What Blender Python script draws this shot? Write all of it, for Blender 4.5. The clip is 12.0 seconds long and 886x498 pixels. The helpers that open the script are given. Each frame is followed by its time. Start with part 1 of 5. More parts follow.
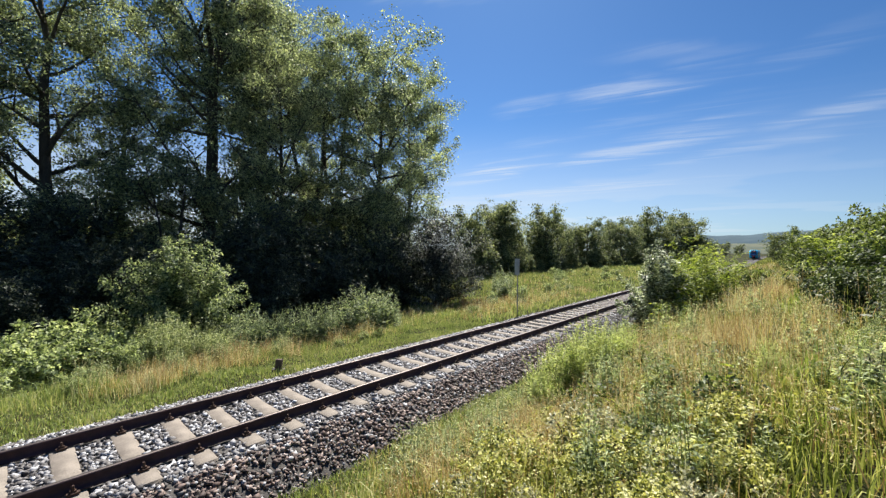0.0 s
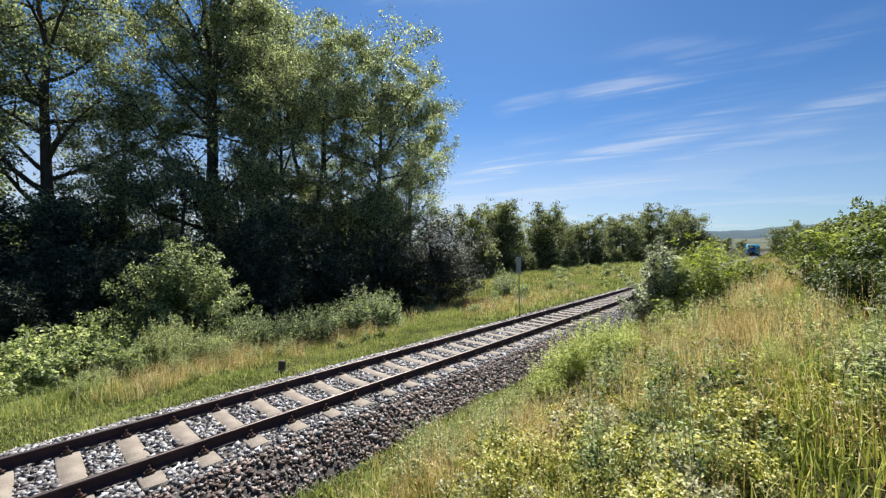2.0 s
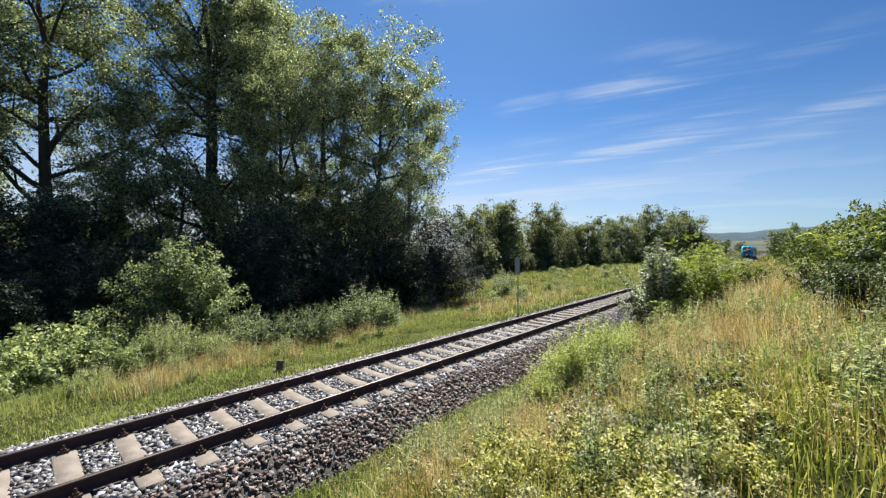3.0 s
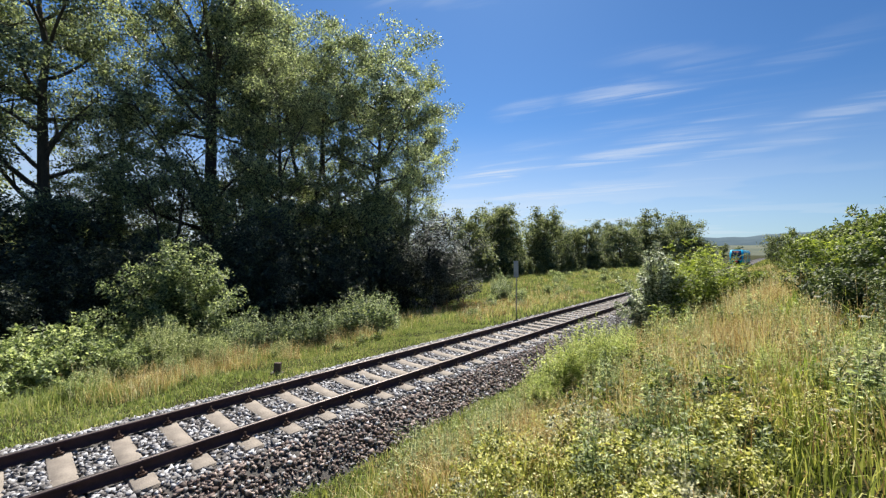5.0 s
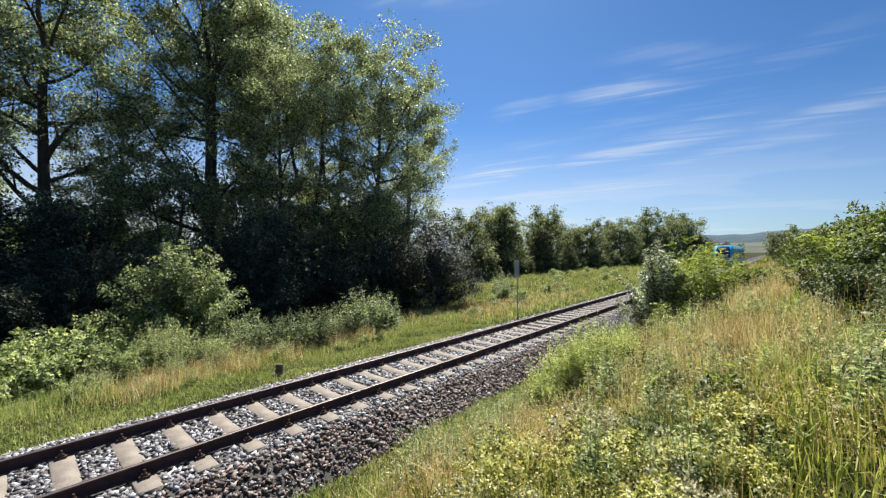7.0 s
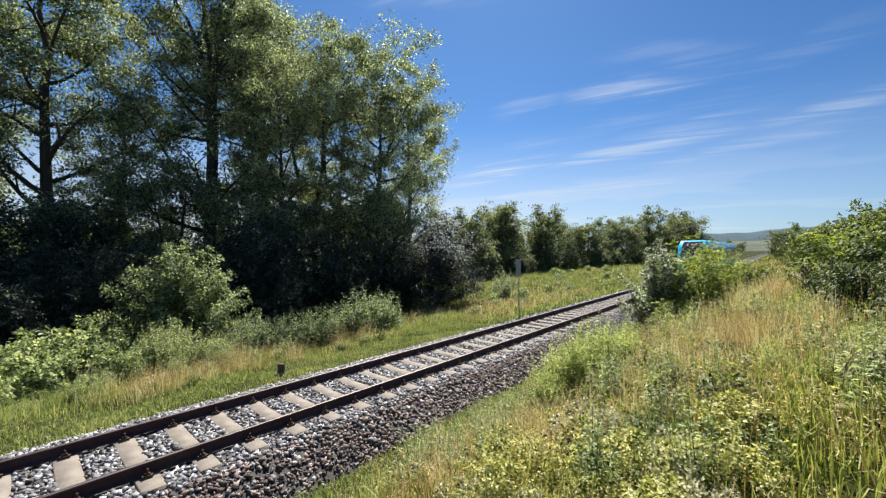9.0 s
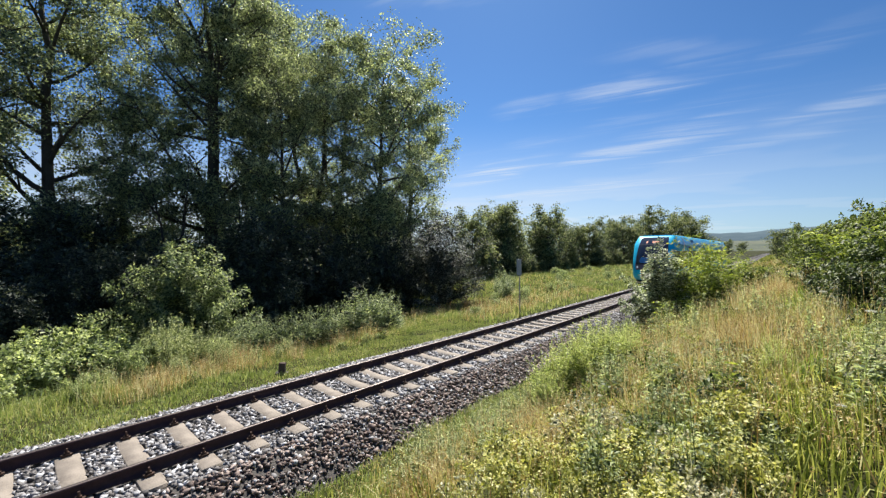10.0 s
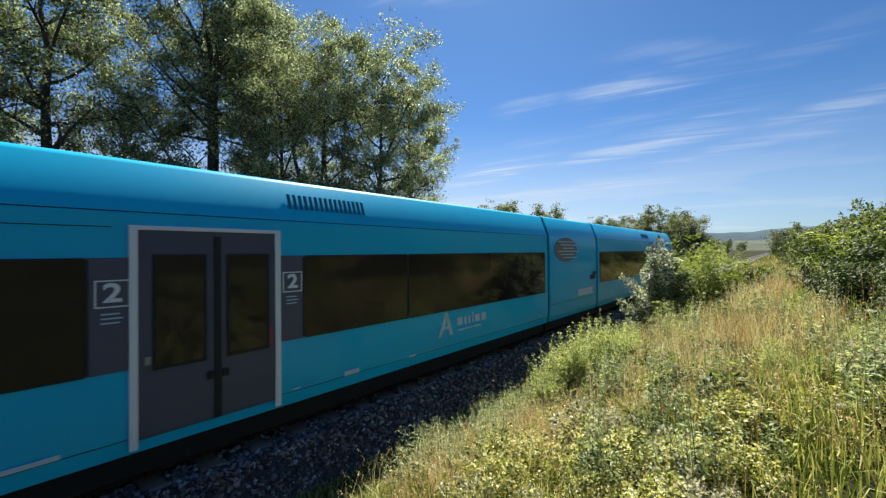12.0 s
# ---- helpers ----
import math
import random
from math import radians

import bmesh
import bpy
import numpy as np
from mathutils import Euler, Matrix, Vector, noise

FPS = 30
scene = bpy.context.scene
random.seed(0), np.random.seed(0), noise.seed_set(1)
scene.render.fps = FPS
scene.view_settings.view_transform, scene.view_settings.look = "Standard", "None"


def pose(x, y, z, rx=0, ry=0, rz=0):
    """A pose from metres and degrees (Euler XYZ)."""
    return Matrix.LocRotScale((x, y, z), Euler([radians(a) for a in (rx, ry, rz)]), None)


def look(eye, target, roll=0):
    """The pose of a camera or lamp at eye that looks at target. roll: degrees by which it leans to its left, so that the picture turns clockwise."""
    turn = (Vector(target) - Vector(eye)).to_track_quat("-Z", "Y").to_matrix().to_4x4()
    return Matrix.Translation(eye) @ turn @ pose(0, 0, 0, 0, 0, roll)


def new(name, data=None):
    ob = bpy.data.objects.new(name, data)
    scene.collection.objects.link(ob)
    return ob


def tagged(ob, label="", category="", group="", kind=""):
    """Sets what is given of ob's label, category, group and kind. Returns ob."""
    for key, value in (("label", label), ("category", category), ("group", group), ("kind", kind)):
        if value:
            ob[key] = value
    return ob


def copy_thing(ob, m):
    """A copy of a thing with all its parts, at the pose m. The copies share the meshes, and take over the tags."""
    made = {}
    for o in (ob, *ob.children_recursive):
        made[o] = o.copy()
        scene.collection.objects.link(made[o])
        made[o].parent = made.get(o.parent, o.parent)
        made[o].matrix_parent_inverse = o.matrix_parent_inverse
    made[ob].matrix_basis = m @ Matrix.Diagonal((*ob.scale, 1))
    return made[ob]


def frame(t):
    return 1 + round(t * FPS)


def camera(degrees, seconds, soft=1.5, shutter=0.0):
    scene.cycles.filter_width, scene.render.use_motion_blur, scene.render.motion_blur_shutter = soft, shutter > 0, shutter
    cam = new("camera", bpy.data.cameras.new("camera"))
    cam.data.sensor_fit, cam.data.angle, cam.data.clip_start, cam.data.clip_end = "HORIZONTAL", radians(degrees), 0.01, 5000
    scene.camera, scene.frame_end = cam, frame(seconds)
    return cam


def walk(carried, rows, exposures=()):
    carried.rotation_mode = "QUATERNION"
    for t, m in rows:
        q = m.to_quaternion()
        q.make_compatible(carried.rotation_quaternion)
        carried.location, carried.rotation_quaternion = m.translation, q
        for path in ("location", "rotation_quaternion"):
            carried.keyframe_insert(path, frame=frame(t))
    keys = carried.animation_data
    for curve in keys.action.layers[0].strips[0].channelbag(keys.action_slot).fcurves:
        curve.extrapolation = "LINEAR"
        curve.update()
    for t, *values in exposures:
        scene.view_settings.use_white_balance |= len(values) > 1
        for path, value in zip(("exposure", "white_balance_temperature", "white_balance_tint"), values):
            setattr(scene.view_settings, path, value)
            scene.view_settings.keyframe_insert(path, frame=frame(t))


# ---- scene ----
# World: the track runs straight along Y at X = 0, rail heads at Z = 0; the meadow bank is at X > 2.
cam = camera(98.83, 12.0, soft=1.3, shutter=0.04)
EYE = (7.02, 0.0, 2.70)


def aim(yaw, pitch, roll):
    return pose(*EYE, 90 + pitch, 0, yaw) @ pose(0, 0, 0, 0, 0, roll)


walk(cam, [(t, aim(y, p, r)) for t, y, p, r in (
    (0.0, 41.216, 0.345, 0.270), (0.5, 41.243, 0.370, 0.019), (1.0, 41.322, 0.334, -0.215),
    (1.5, 41.402, 0.309, -0.460), (2.0, 41.402, 0.257, -0.550), (2.5, 41.310, 0.252, -0.455),
    (3.0, 41.248, 0.307, -0.216), (5.0, 41.049, 0.744, 0.105), (5.5, 41.035, 0.775, -0.034),
    (6.0, 41.043, 0.752, -0.182), (6.5, 41.065, 0.692, -0.292), (7.0, 41.145, 0.744, -0.410),
    (9.0, 41.335, 0.642, -0.582), (9.5, 41.408, 0.603, -0.503), (10.0, 41.461, 0.556, -0.508),
    (10.5, 41.451, 0.555, -0.507), (11.0, 41.387, 0.601, -0.572), (11.5, 41.269, 0.619, -0.602),
    (12.0, 41.431, 0.549, -0.566))])

# ---- light ----
SUN_ELEVATION, SUN_AZIMUTH = 52.7, 31.0  # degrees; azimuth from +Y towards -X
scene.view_settings.exposure = 1.08


# thin cirrus on a high plane: centre, half length and width, turn, cover
WISPS = ((-0.575, 2.168, 0.376, 0.18, 12.1, 0.5), (-0.589, 2.156, 0.191, 0.137, 8.2, 0.45), (-0.896, 3.211, 0.625, 0.30, -7.3, 0.6),
         (-0.485, 2.93, 0.396, 0.22, -6, 0.35), (0.30, 3.05, 0.36, 0.22, -22, 0.3), (-2.071, 3.10, 0.60, 0.33, -10.6, 0.7),
         (-1.067, 1.99, 0.207, 0.128, 6.6, 0.3), (-0.309, 1.95, 0.287, 0.14, 31, 0.16), (-0.93, 0.98, 0.19, 0.08, 45, 0.3),
         (0.07, 2.24, 0.274, 0.156, -23, 0.14), (-0.9, 2.6, 0.9, 0.18, 2, 0.16), (-0.2, 3.6, 0.8, 0.25, -12, 0.2), (-1.7, 4.3, 1.2, 0.35, 12, 0.35))


def make_world():
    world = bpy.data.worlds.new("sky")
    world.use_nodes = True
    scene.world = world
    nt = world.node_tree
    nt.nodes.clear()
    n, ln = nt.nodes.new, nt.links.new
    sky = n("ShaderNodeTexSky")
    sky.sky_type, sky.sun_disc = "NISHITA", False
    sky.sun_elevation, sky.sun_rotation = radians(SUN_ELEVATION), radians(-SUN_AZIMUTH)
    sky.air_density, sky.dust_density, sky.ozone_density = 1.0, 0.25, 3.5
    co = n("ShaderNodeTexCoord")
    sep = n("ShaderNodeSeparateXYZ")
    ln(co.outputs["Generated"], sep.inputs[0])
    zmax = n("ShaderNodeMath"); zmax.operation = "MAXIMUM"; zmax.inputs[1].default_value = 0.02
    zadd = n("ShaderNodeMath"); zadd.operation = "ADD"; zadd.inputs[1].default_value = 0.06
    ln(sep.outputs["Z"], zmax.inputs[0]); ln(zmax.outputs[0], zadd.inputs[0])
    comb = n("ShaderNodeCombineXYZ")
    for axis in "XY":
        d = n("ShaderNodeMath"); d.operation = "DIVIDE"
        ln(sep.outputs[axis], d.inputs[0]); ln(zadd.outputs[0], d.inputs[1]); ln(d.outputs[0], comb.inputs[axis])
    lay = n("ShaderNodeMapping")
    lay.inputs["Rotation"].default_value = (0, 0, radians(-17))
    ln(comb.outputs[0], lay.inputs[0])

    def cloud(scale, turn, detail, dist, lo, hi, shift):
        mp = n("ShaderNodeMapping")
        mp.inputs["Scale"].default_value = scale
        mp.inputs["Rotation"].default_value = (0, 0, radians(turn))
        mp.inputs["Location"].default_value = shift
        ln(lay.outputs[0], mp.inputs[0])
        tx = n("ShaderNodeTexNoise")
        tx.inputs["Scale"].default_value, tx.inputs["Detail"].default_value = 1.0, detail
        tx.inputs["Roughness"].default_value, tx.inputs["Distortion"].default_value = 0.55, dist
        ln(mp.outputs[0], tx.inputs["Vector"])
        mr = n("ShaderNodeMapRange"); mr.interpolation_type = "SMOOTHSTEP"
        mr.inputs["From Min"].default_value, mr.inputs["From Max"].default_value = lo, hi
        ln(tx.outputs["Fac"], mr.inputs[0])
        return mr.outputs[0]
    # a few broken wisps, each combed by fine streaks
    comb_out = cloud((0.9, 7.0, 1), 10, 9, 1.1, 0.38, 0.74, (0.9, 0.35, 0))
    patch = cloud((0.5, 0.7, 1), 0, 3, 0.2, 0.34, 0.6, (3.1, 1.2, 0))
    ragged = n("ShaderNodeTexNoise")
    ragged.inputs["Scale"].default_value, ragged.inputs["Detail"].default_value = 2.4, 4
    ln(comb.outputs[0], ragged.inputs["Vector"])
    push = n("ShaderNodeVectorMath"); push.operation = "MULTIPLY_ADD"
    push.inputs[1].default_value = (0.34, 0.34, 0)
    ln(ragged.outputs["Color"], push.inputs[0]); ln(comb.outputs[0], push.inputs[2])
    total = None
    for cx, cy, length, width, turn, share in WISPS:
        mp = n("ShaderNodeMapping"); mp.vector_type = "TEXTURE"
        mp.inputs["Location"].default_value = (cx + 0.17, cy + 0.17, 0)
        mp.inputs["Rotation"].default_value = (0, 0, radians(turn))
        mp.inputs["Scale"].default_value = (length * 1.7, width * 1.15, 1)
        ln(push.outputs[0], mp.inputs[0])
        far = n("ShaderNodeVectorMath"); far.operation = "LENGTH"
        ln(mp.outputs[0], far.inputs[0])
        mr = n("ShaderNodeMapRange"); mr.interpolation_type = "SMOOTHERSTEP"
        for key, val in (("From Min", 0.0), ("From Max", 1.0), ("To Min", share), ("To Max", 0.0)):
            mr.inputs[key].default_value = val
        ln(far.outputs["Value"], mr.inputs[0])
        if total is None:
            total = mr.outputs[0]
        else:
            mx = n("ShaderNodeMath"); mx.operation = "MAXIMUM"
            ln(total, mx.inputs[0]); ln(mr.outputs[0], mx.inputs[1])
            total = mx.outputs[0]
    soft = n("ShaderNodeMapRange"); soft.inputs["To Min"].default_value = 0.06
    ln(comb_out, soft.inputs[0])
    fac = n("ShaderNodeMath"); fac.operation = "MULTIPLY"
    ln(total, fac.inputs[0]); ln(soft.outputs[0], fac.inputs[1])
    def by_height(lo, hi, a, b):
        mr = n("ShaderNodeMapRange"); mr.interpolation_type = "SMOOTHSTEP"
        for key, val in (("From Min", lo), ("From Max", hi), ("To Min", a), ("To Max", b)):
            mr.inputs[key].default_value = val
        ln(sep.outputs["Z"], mr.inputs[0])
        return mr.outputs[0]
    # haze is thicker towards the wooded valley
    side = n("ShaderNodeMapRange")
    for key, val in (("From Min", -0.7), ("From Max", 0.15), ("To Min", 1.0), ("To Max", 0.0)):
        side.inputs[key].default_value = val
    ln(sep.outputs["X"], side.inputs[0])
    lowhaze = n("ShaderNodeMath"); lowhaze.operation = "MULTIPLY_ADD"
    lowhaze.inputs[1].default_value, lowhaze.inputs[2].default_value = 0.70, 0.44
    ln(side.outputs[0], lowhaze.inputs[0])
    veil = n("ShaderNodeMath"); veil.operation = "MULTIPLY"
    even = n("ShaderNodeMath"); even.operation = "MAXIMUM"; even.inputs[1].default_value = 0.75
    ln(patch, even.inputs[0]); ln(even.outputs[0], veil.inputs[0]); ln(by_height(0.0, 0.34, 0.85, 0.0), veil.inputs[1])
    low = n("ShaderNodeMath"); low.operation = "MULTIPLY"
    ln(veil.outputs[0], low.inputs[0]); ln(lowhaze.outputs[0], low.inputs[1])
    both = n("ShaderNodeMath"); both.operation = "ADD"; both.use_clamp = True
    ln(fac.outputs[0], both.inputs[0]); ln(low.outputs[0], both.inputs[1])
    mix = n("ShaderNodeMix"); mix.data_type = "RGBA"
    tone = n("ShaderNodeMix"); tone.data_type, tone.blend_type = "RGBA", "MULTIPLY"; tone.inputs[0].default_value = 1.0
    depth = n("ShaderNodeMix"); depth.data_type = "RGBA"
    depth.inputs["A"].default_value, depth.inputs["B"].default_value = (0.40, 0.65, 0.90, 1), (0.56, 0.86, 1.14, 1)
    ln(side.outputs[0], depth.inputs["Factor"]); ln(depth.outputs["Result"], tone.inputs["B"])
    ln(sky.outputs[0], tone.inputs["A"])
    ln(both.outputs[0], mix.inputs["Factor"]); ln(tone.outputs["Result"], mix.inputs["A"])
    mix.inputs["B"].default_value = (7.5, 8.0, 8.6, 1)
    bg = n("ShaderNodeBackground"); bg.inputs["Strength"].default_value = 0.050
    ln(mix.outputs["Result"], bg.inputs["Color"])
    out = n("ShaderNodeOutputWorld"); ln(bg.outputs[0], out.inputs["Surface"])


make_world()
sun = new("sun", bpy.data.lights.new("sun", "SUN"))
sun.data.energy, sun.data.angle, sun.data.color = 5.0, radians(0.53), (1.0, 0.95, 0.86)
_e, _a = radians(SUN_ELEVATION), radians(SUN_AZIMUTH)
SUN_DIR = Vector((-math.cos(_e) * math.sin(_a), math.cos(_e) * math.cos(_a), math.sin(_e)))
sun.matrix_world = look(SUN_DIR * 50, (0, 0, 0))


# ---- materials ----
def node_mat(name):
    m = bpy.data.materials.new(name)
    m.use_nodes = True
    m.node_tree.nodes.clear()
    return m, m.node_tree.nodes.new, m.node_tree.links.new


def ramp(n, stops):
    r = n("ShaderNodeValToRGB")
    el = r.color_ramp.elements
    while len(el) < len(stops):
        el.new(0.5)
    for e, (p, c) in zip(el, stops):
        e.position, e.color = p, (*c, 1)
    return r


def noise_node(n, ln, scale, detail=3, source="Object", stretch=None):
    co = n("ShaderNodeTexCoord")
    tx = n("ShaderNodeTexNoise")
    tx.inputs["Scale"].default_value, tx.inputs["Detail"].default_value = scale, detail
    if stretch:
        mp = n("ShaderNodeMapping")
        mp.inputs["Scale"].default_value = stretch
        ln(co.outputs[source], mp.inputs[0]); ln(mp.outputs[0], tx.inputs["Vector"])
    else:
        ln(co.outputs[source], tx.inputs["Vector"])
    return tx


def surface(name, dark, light, scale=6.0, rough=0.8, metal=0.0, bump=0.3, bump_scale=40.0, stretch=None, coat=0.0, rough_var=0.1):
    """A two-scale mottled surface with fine relief."""
    m, n, ln = node_mat(name)
    big, fine = noise_node(n, ln, scale, 4, stretch=stretch), noise_node(n, ln, bump_scale, 5, stretch=stretch)
    add = n("ShaderNodeMix"); add.data_type = "FLOAT"; add.inputs[0].default_value = 0.4
    ln(big.outputs["Fac"], add.inputs["A"]); ln(fine.outputs["Fac"], add.inputs["B"])
    r = ramp(n, [(0.3, dark), (0.7, light)])
    ln(add.outputs[0], r.inputs[0])
    b = n("ShaderNodeBsdfPrincipled")
    ln(r.outputs[0], b.inputs["Base Color"])
    mr = n("ShaderNodeMapRange")
    mr.inputs["To Min"].default_value, mr.inputs["To Max"].default_value = max(rough - rough_var, 0.02), min(rough + rough_var, 1)
    ln(big.outputs["Fac"], mr.inputs[0]); ln(mr.outputs[0], b.inputs["Roughness"])
    b.inputs["Metallic"].default_value = metal
    b.inputs["Coat Weight"].default_value = coat
    if bump:
        bp = n("ShaderNodeBump"); bp.inputs["Strength"].default_value = bump; bp.inputs["Distance"].default_value = 0.02
        ln(fine.outputs["Fac"], bp.inputs["Height"]); ln(bp.outputs[0], b.inputs["Normal"])
    o = n("ShaderNodeOutputMaterial"); ln(b.outputs[0], o.inputs[0])
    return m


def leaf(name, stops, through_share=0.45, rough=0.55, patch=0.25, tint=(1.0, 1.0, 0.66), gloss=0.3):
    """Thin leaves: colour by leaf and by patch, part of the light passes through."""
    m, n, ln = node_mat(name)
    geo = n("ShaderNodeNewGeometry")
    tx = noise_node(n, ln, patch, 3, "Object")
    mx = n("ShaderNodeMix"); mx.data_type = "FLOAT"; mx.inputs[0].default_value = 0.5
    ln(geo.outputs["Random Per Island"], mx.inputs["A"]); ln(tx.outputs["Fac"], mx.inputs["B"])
    r = ramp(n, [(0.5 + (p - 0.5) * 0.68, [min(1.6 * v, 0.85) for v in c]) for p, c in stops])
    ln(mx.outputs[0], r.inputs[0])
    b = n("ShaderNodeBsdfPrincipled")
    b.inputs["Roughness"].default_value = rough
    b.inputs["Specular IOR Level"].default_value = gloss
    ln(r.outputs[0], b.inputs["Base Color"])
    t = n("ShaderNodeBsdfTranslucent")
    mul = n("ShaderNodeMix"); mul.data_type = "RGBA"; mul.blend_type = "MULTIPLY"; mul.inputs[0].default_value = 1.0
    mul.inputs["B"].default_value = (*tint, 1)
    ln(r.outputs[0], mul.inputs["A"]); ln(mul.outputs["Result"], t.inputs[0])
    ms = n("ShaderNodeMixShader"); ms.inputs[0].default_value = through_share
    ln(b.outputs[0], ms.inputs[1]); ln(t.outputs[0], ms.inputs[2])
    o = n("ShaderNodeOutputMaterial"); ln(ms.outputs[0], o.inputs[0])
    return m


def stone_mat(name, stops):
    m, n, ln = node_mat(name)
    geo = n("ShaderNodeNewGeometry")
    info = n("ShaderNodeObjectInfo")
    tx = noise_node(n, ln, 60, 3)
    add = n("ShaderNodeMath"); add.operation = "ADD"
    ln(geo.outputs["Random Per Island"], add.inputs[0]); ln(info.outputs["Random"], add.inputs[1])
    fr = n("ShaderNodeMath"); fr.operation = "FRACT"; ln(add.outputs[0], fr.inputs[0])
    mx = n("ShaderNodeMix"); mx.data_type = "FLOAT"; mx.inputs[0].default_value = 0.3
    ln(fr.outputs[0], mx.inputs["A"]); ln(tx.outputs["Fac"], mx.inputs["B"])
    r = ramp(n, stops)
    ln(mx.outputs[0], r.inputs[0])
    b = n("ShaderNodeBsdfPrincipled"); b.inputs["Roughness"].default_value = 0.75
    ln(r.outputs[0], b.inputs["Base Color"])
    o = n("ShaderNodeOutputMaterial"); ln(b.outputs[0], o.inputs[0])
    return m


def paint(name, colour, rough=0.3, coat=0.6, wear=0.12, dirt=(0.10, 0.09, 0.07)):
    """Coach paint with faint dust low down and streaks of its own."""
    m, n, ln = node_mat(name)
    big = noise_node(n, ln, 0.9, 5, stretch=(1, 1, 0.4))
    fine = noise_node(n, ln, 14, 4)
    mr = n("ShaderNodeMapRange"); mr.inputs["From Min"].default_value = 0.35; mr.inputs["From Max"].default_value = 0.8
    mr.inputs["To Max"].default_value = wear
    ln(big.outputs["Fac"], mr.inputs[0])
    mix = n("ShaderNodeMix"); mix.data_type = "RGBA"
    mix.inputs["A"].default_value, mix.inputs["B"].default_value = (*colour, 1), (*dirt, 1)
    ln(mr.outputs[0], mix.inputs["Factor"])
    b = n("ShaderNodeBsdfPrincipled")
    ln(mix.outputs["Result"], b.inputs["Base Color"])
    rr = n("ShaderNodeMapRange"); rr.inputs["To Min"].default_value = rough - 0.08; rr.inputs["To Max"].default_value = rough + 0.14
    ln(fine.outputs["Fac"], rr.inputs[0]); ln(rr.outputs[0], b.inputs["Roughness"])
    b.inputs["Coat Weight"].default_value, b.inputs["Coat Roughness"].default_value = coat, 0.035
    b.inputs["Specular IOR Level"].default_value = 0.12
    o = n("ShaderNodeOutputMaterial"); ln(b.outputs[0], o.inputs[0])
    return m


def plain(name, colour, rough=0.5, metal=0.0, glow=0.0, gloss=0.5):
    m, n, ln = node_mat(name)
    b = n("ShaderNodeBsdfPrincipled")
    b.inputs["Base Color"].default_value = (*colour, 1)
    b.inputs["Roughness"].default_value, b.inputs["Metallic"].default_value = rough, metal
    b.inputs["Specular IOR Level"].default_value = gloss
    if glow:
        b.inputs["Emission Color"].default_value, b.inputs["Emission Strength"].default_value = (*colour, 1), glow
    o = n("ShaderNodeOutputMaterial"); ln(b.outputs[0], o.inputs[0])
    return m


M_SOIL = surface("soil", (0.018, 0.020, 0.007), (0.048, 0.050, 0.018), 0.5, 0.95, bump=0.6, bump_scale=12)
M_BED = surface("ballast_bed", (0.03, 0.027, 0.025), (0.10, 0.09, 0.082), 9, 0.9, bump=1.0, bump_scale=30)
M_STONE = stone_mat("ballast_stone", [(0.1, (0.035, 0.032, 0.033)), (0.4, (0.12, 0.11, 0.108)), (0.65, (0.26, 0.255, 0.265)), (0.9, (0.54, 0.55, 0.58))])
M_STONE_RUST = stone_mat("ballast_stone_brown", [(0.1, (0.032, 0.023, 0.021)), (0.5, (0.15, 0.103, 0.088)), (0.9, (0.38, 0.31, 0.275))])
M_SLEEPER = surface("sleeper_concrete", (0.13, 0.108, 0.088), (0.29, 0.25, 0.21), 5, 0.85, bump=0.5, bump_scale=60)
M_RUST = surface("rail_rust", (0.019, 0.009, 0.013), (0.060, 0.030, 0.036), 14, 0.8, bump=0.3, bump_scale=90)
M_RAIL_TOP = surface("rail_running_face", (0.07, 0.055, 0.05), (0.22, 0.19, 0.18), 3, 0.5, 0.9, bump=0.1, stretch=(8, 0.4, 8))
M_CLIP = surface("fastening_steel", (0.03, 0.018, 0.014), (0.09, 0.05, 0.035), 30, 0.7, 0.4)
M_BARK = surface("bark", (0.025, 0.02, 0.016), (0.10, 0.085, 0.065), 3, 0.95, bump=1.0, bump_scale=18, stretch=(1, 1, 0.25))
M_POPLAR = leaf("poplar_leaves", [(0.2, (0.038, 0.049, 0.036)), (0.5, (0.138, 0.165, 0.100)), (0.84, (0.38, 0.41, 0.24))], 0.53, 0.46, tint=(0.97, 1, 0.66), gloss=0.48)
# most leaves near black: the bush's shaded core put into colour; few pale
M_WILLOW = leaf("willow_leaves_with_shade", [(0.2, (0.007, 0.010, 0.010)), (0.62, (0.030, 0.038, 0.031)), (0.95, (0.30, 0.32, 0.28))], 0.3, 0.5, tint=(1, 1, 0.85), gloss=0.3)
# undergrowth greens lowered so the shade under the trees sits in the colour
M_SHADED_LEAF = leaf("leaves_toned_for_shade", [(0.2, (0.013, 0.019, 0.016)), (0.6, (0.047, 0.060, 0.043)), (0.9, (0.15, 0.17, 0.115))], 0.36)
M_FARLEAF = leaf("far_tree_leaves", [(0.2, (0.024, 0.034, 0.020)), (0.55, (0.100, 0.124, 0.064)), (0.85, (0.30, 0.32, 0.17))], 0.45)
M_SHRUB = leaf("shrub_leaves", [(0.2, (0.038, 0.056, 0.030)), (0.5, (0.128, 0.165, 0.088)), (0.8, (0.34, 0.38, 0.21))], 0.48)
M_SILVER = leaf("silvery_leaves", [(0.2, (0.036, 0.048, 0.026)), (0.5, (0.165, 0.195, 0.11)), (0.82, (0.50, 0.53, 0.41))], 0.48, 0.45, tint=(1, 1, 0.8), gloss=0.35)
M_LIME = leaf("yellow_green_leaves", [(0.2, (0.045, 0.070, 0.012)), (0.5, (0.155, 0.20, 0.032)), (0.88, (0.36, 0.40, 0.085))], 0.48)
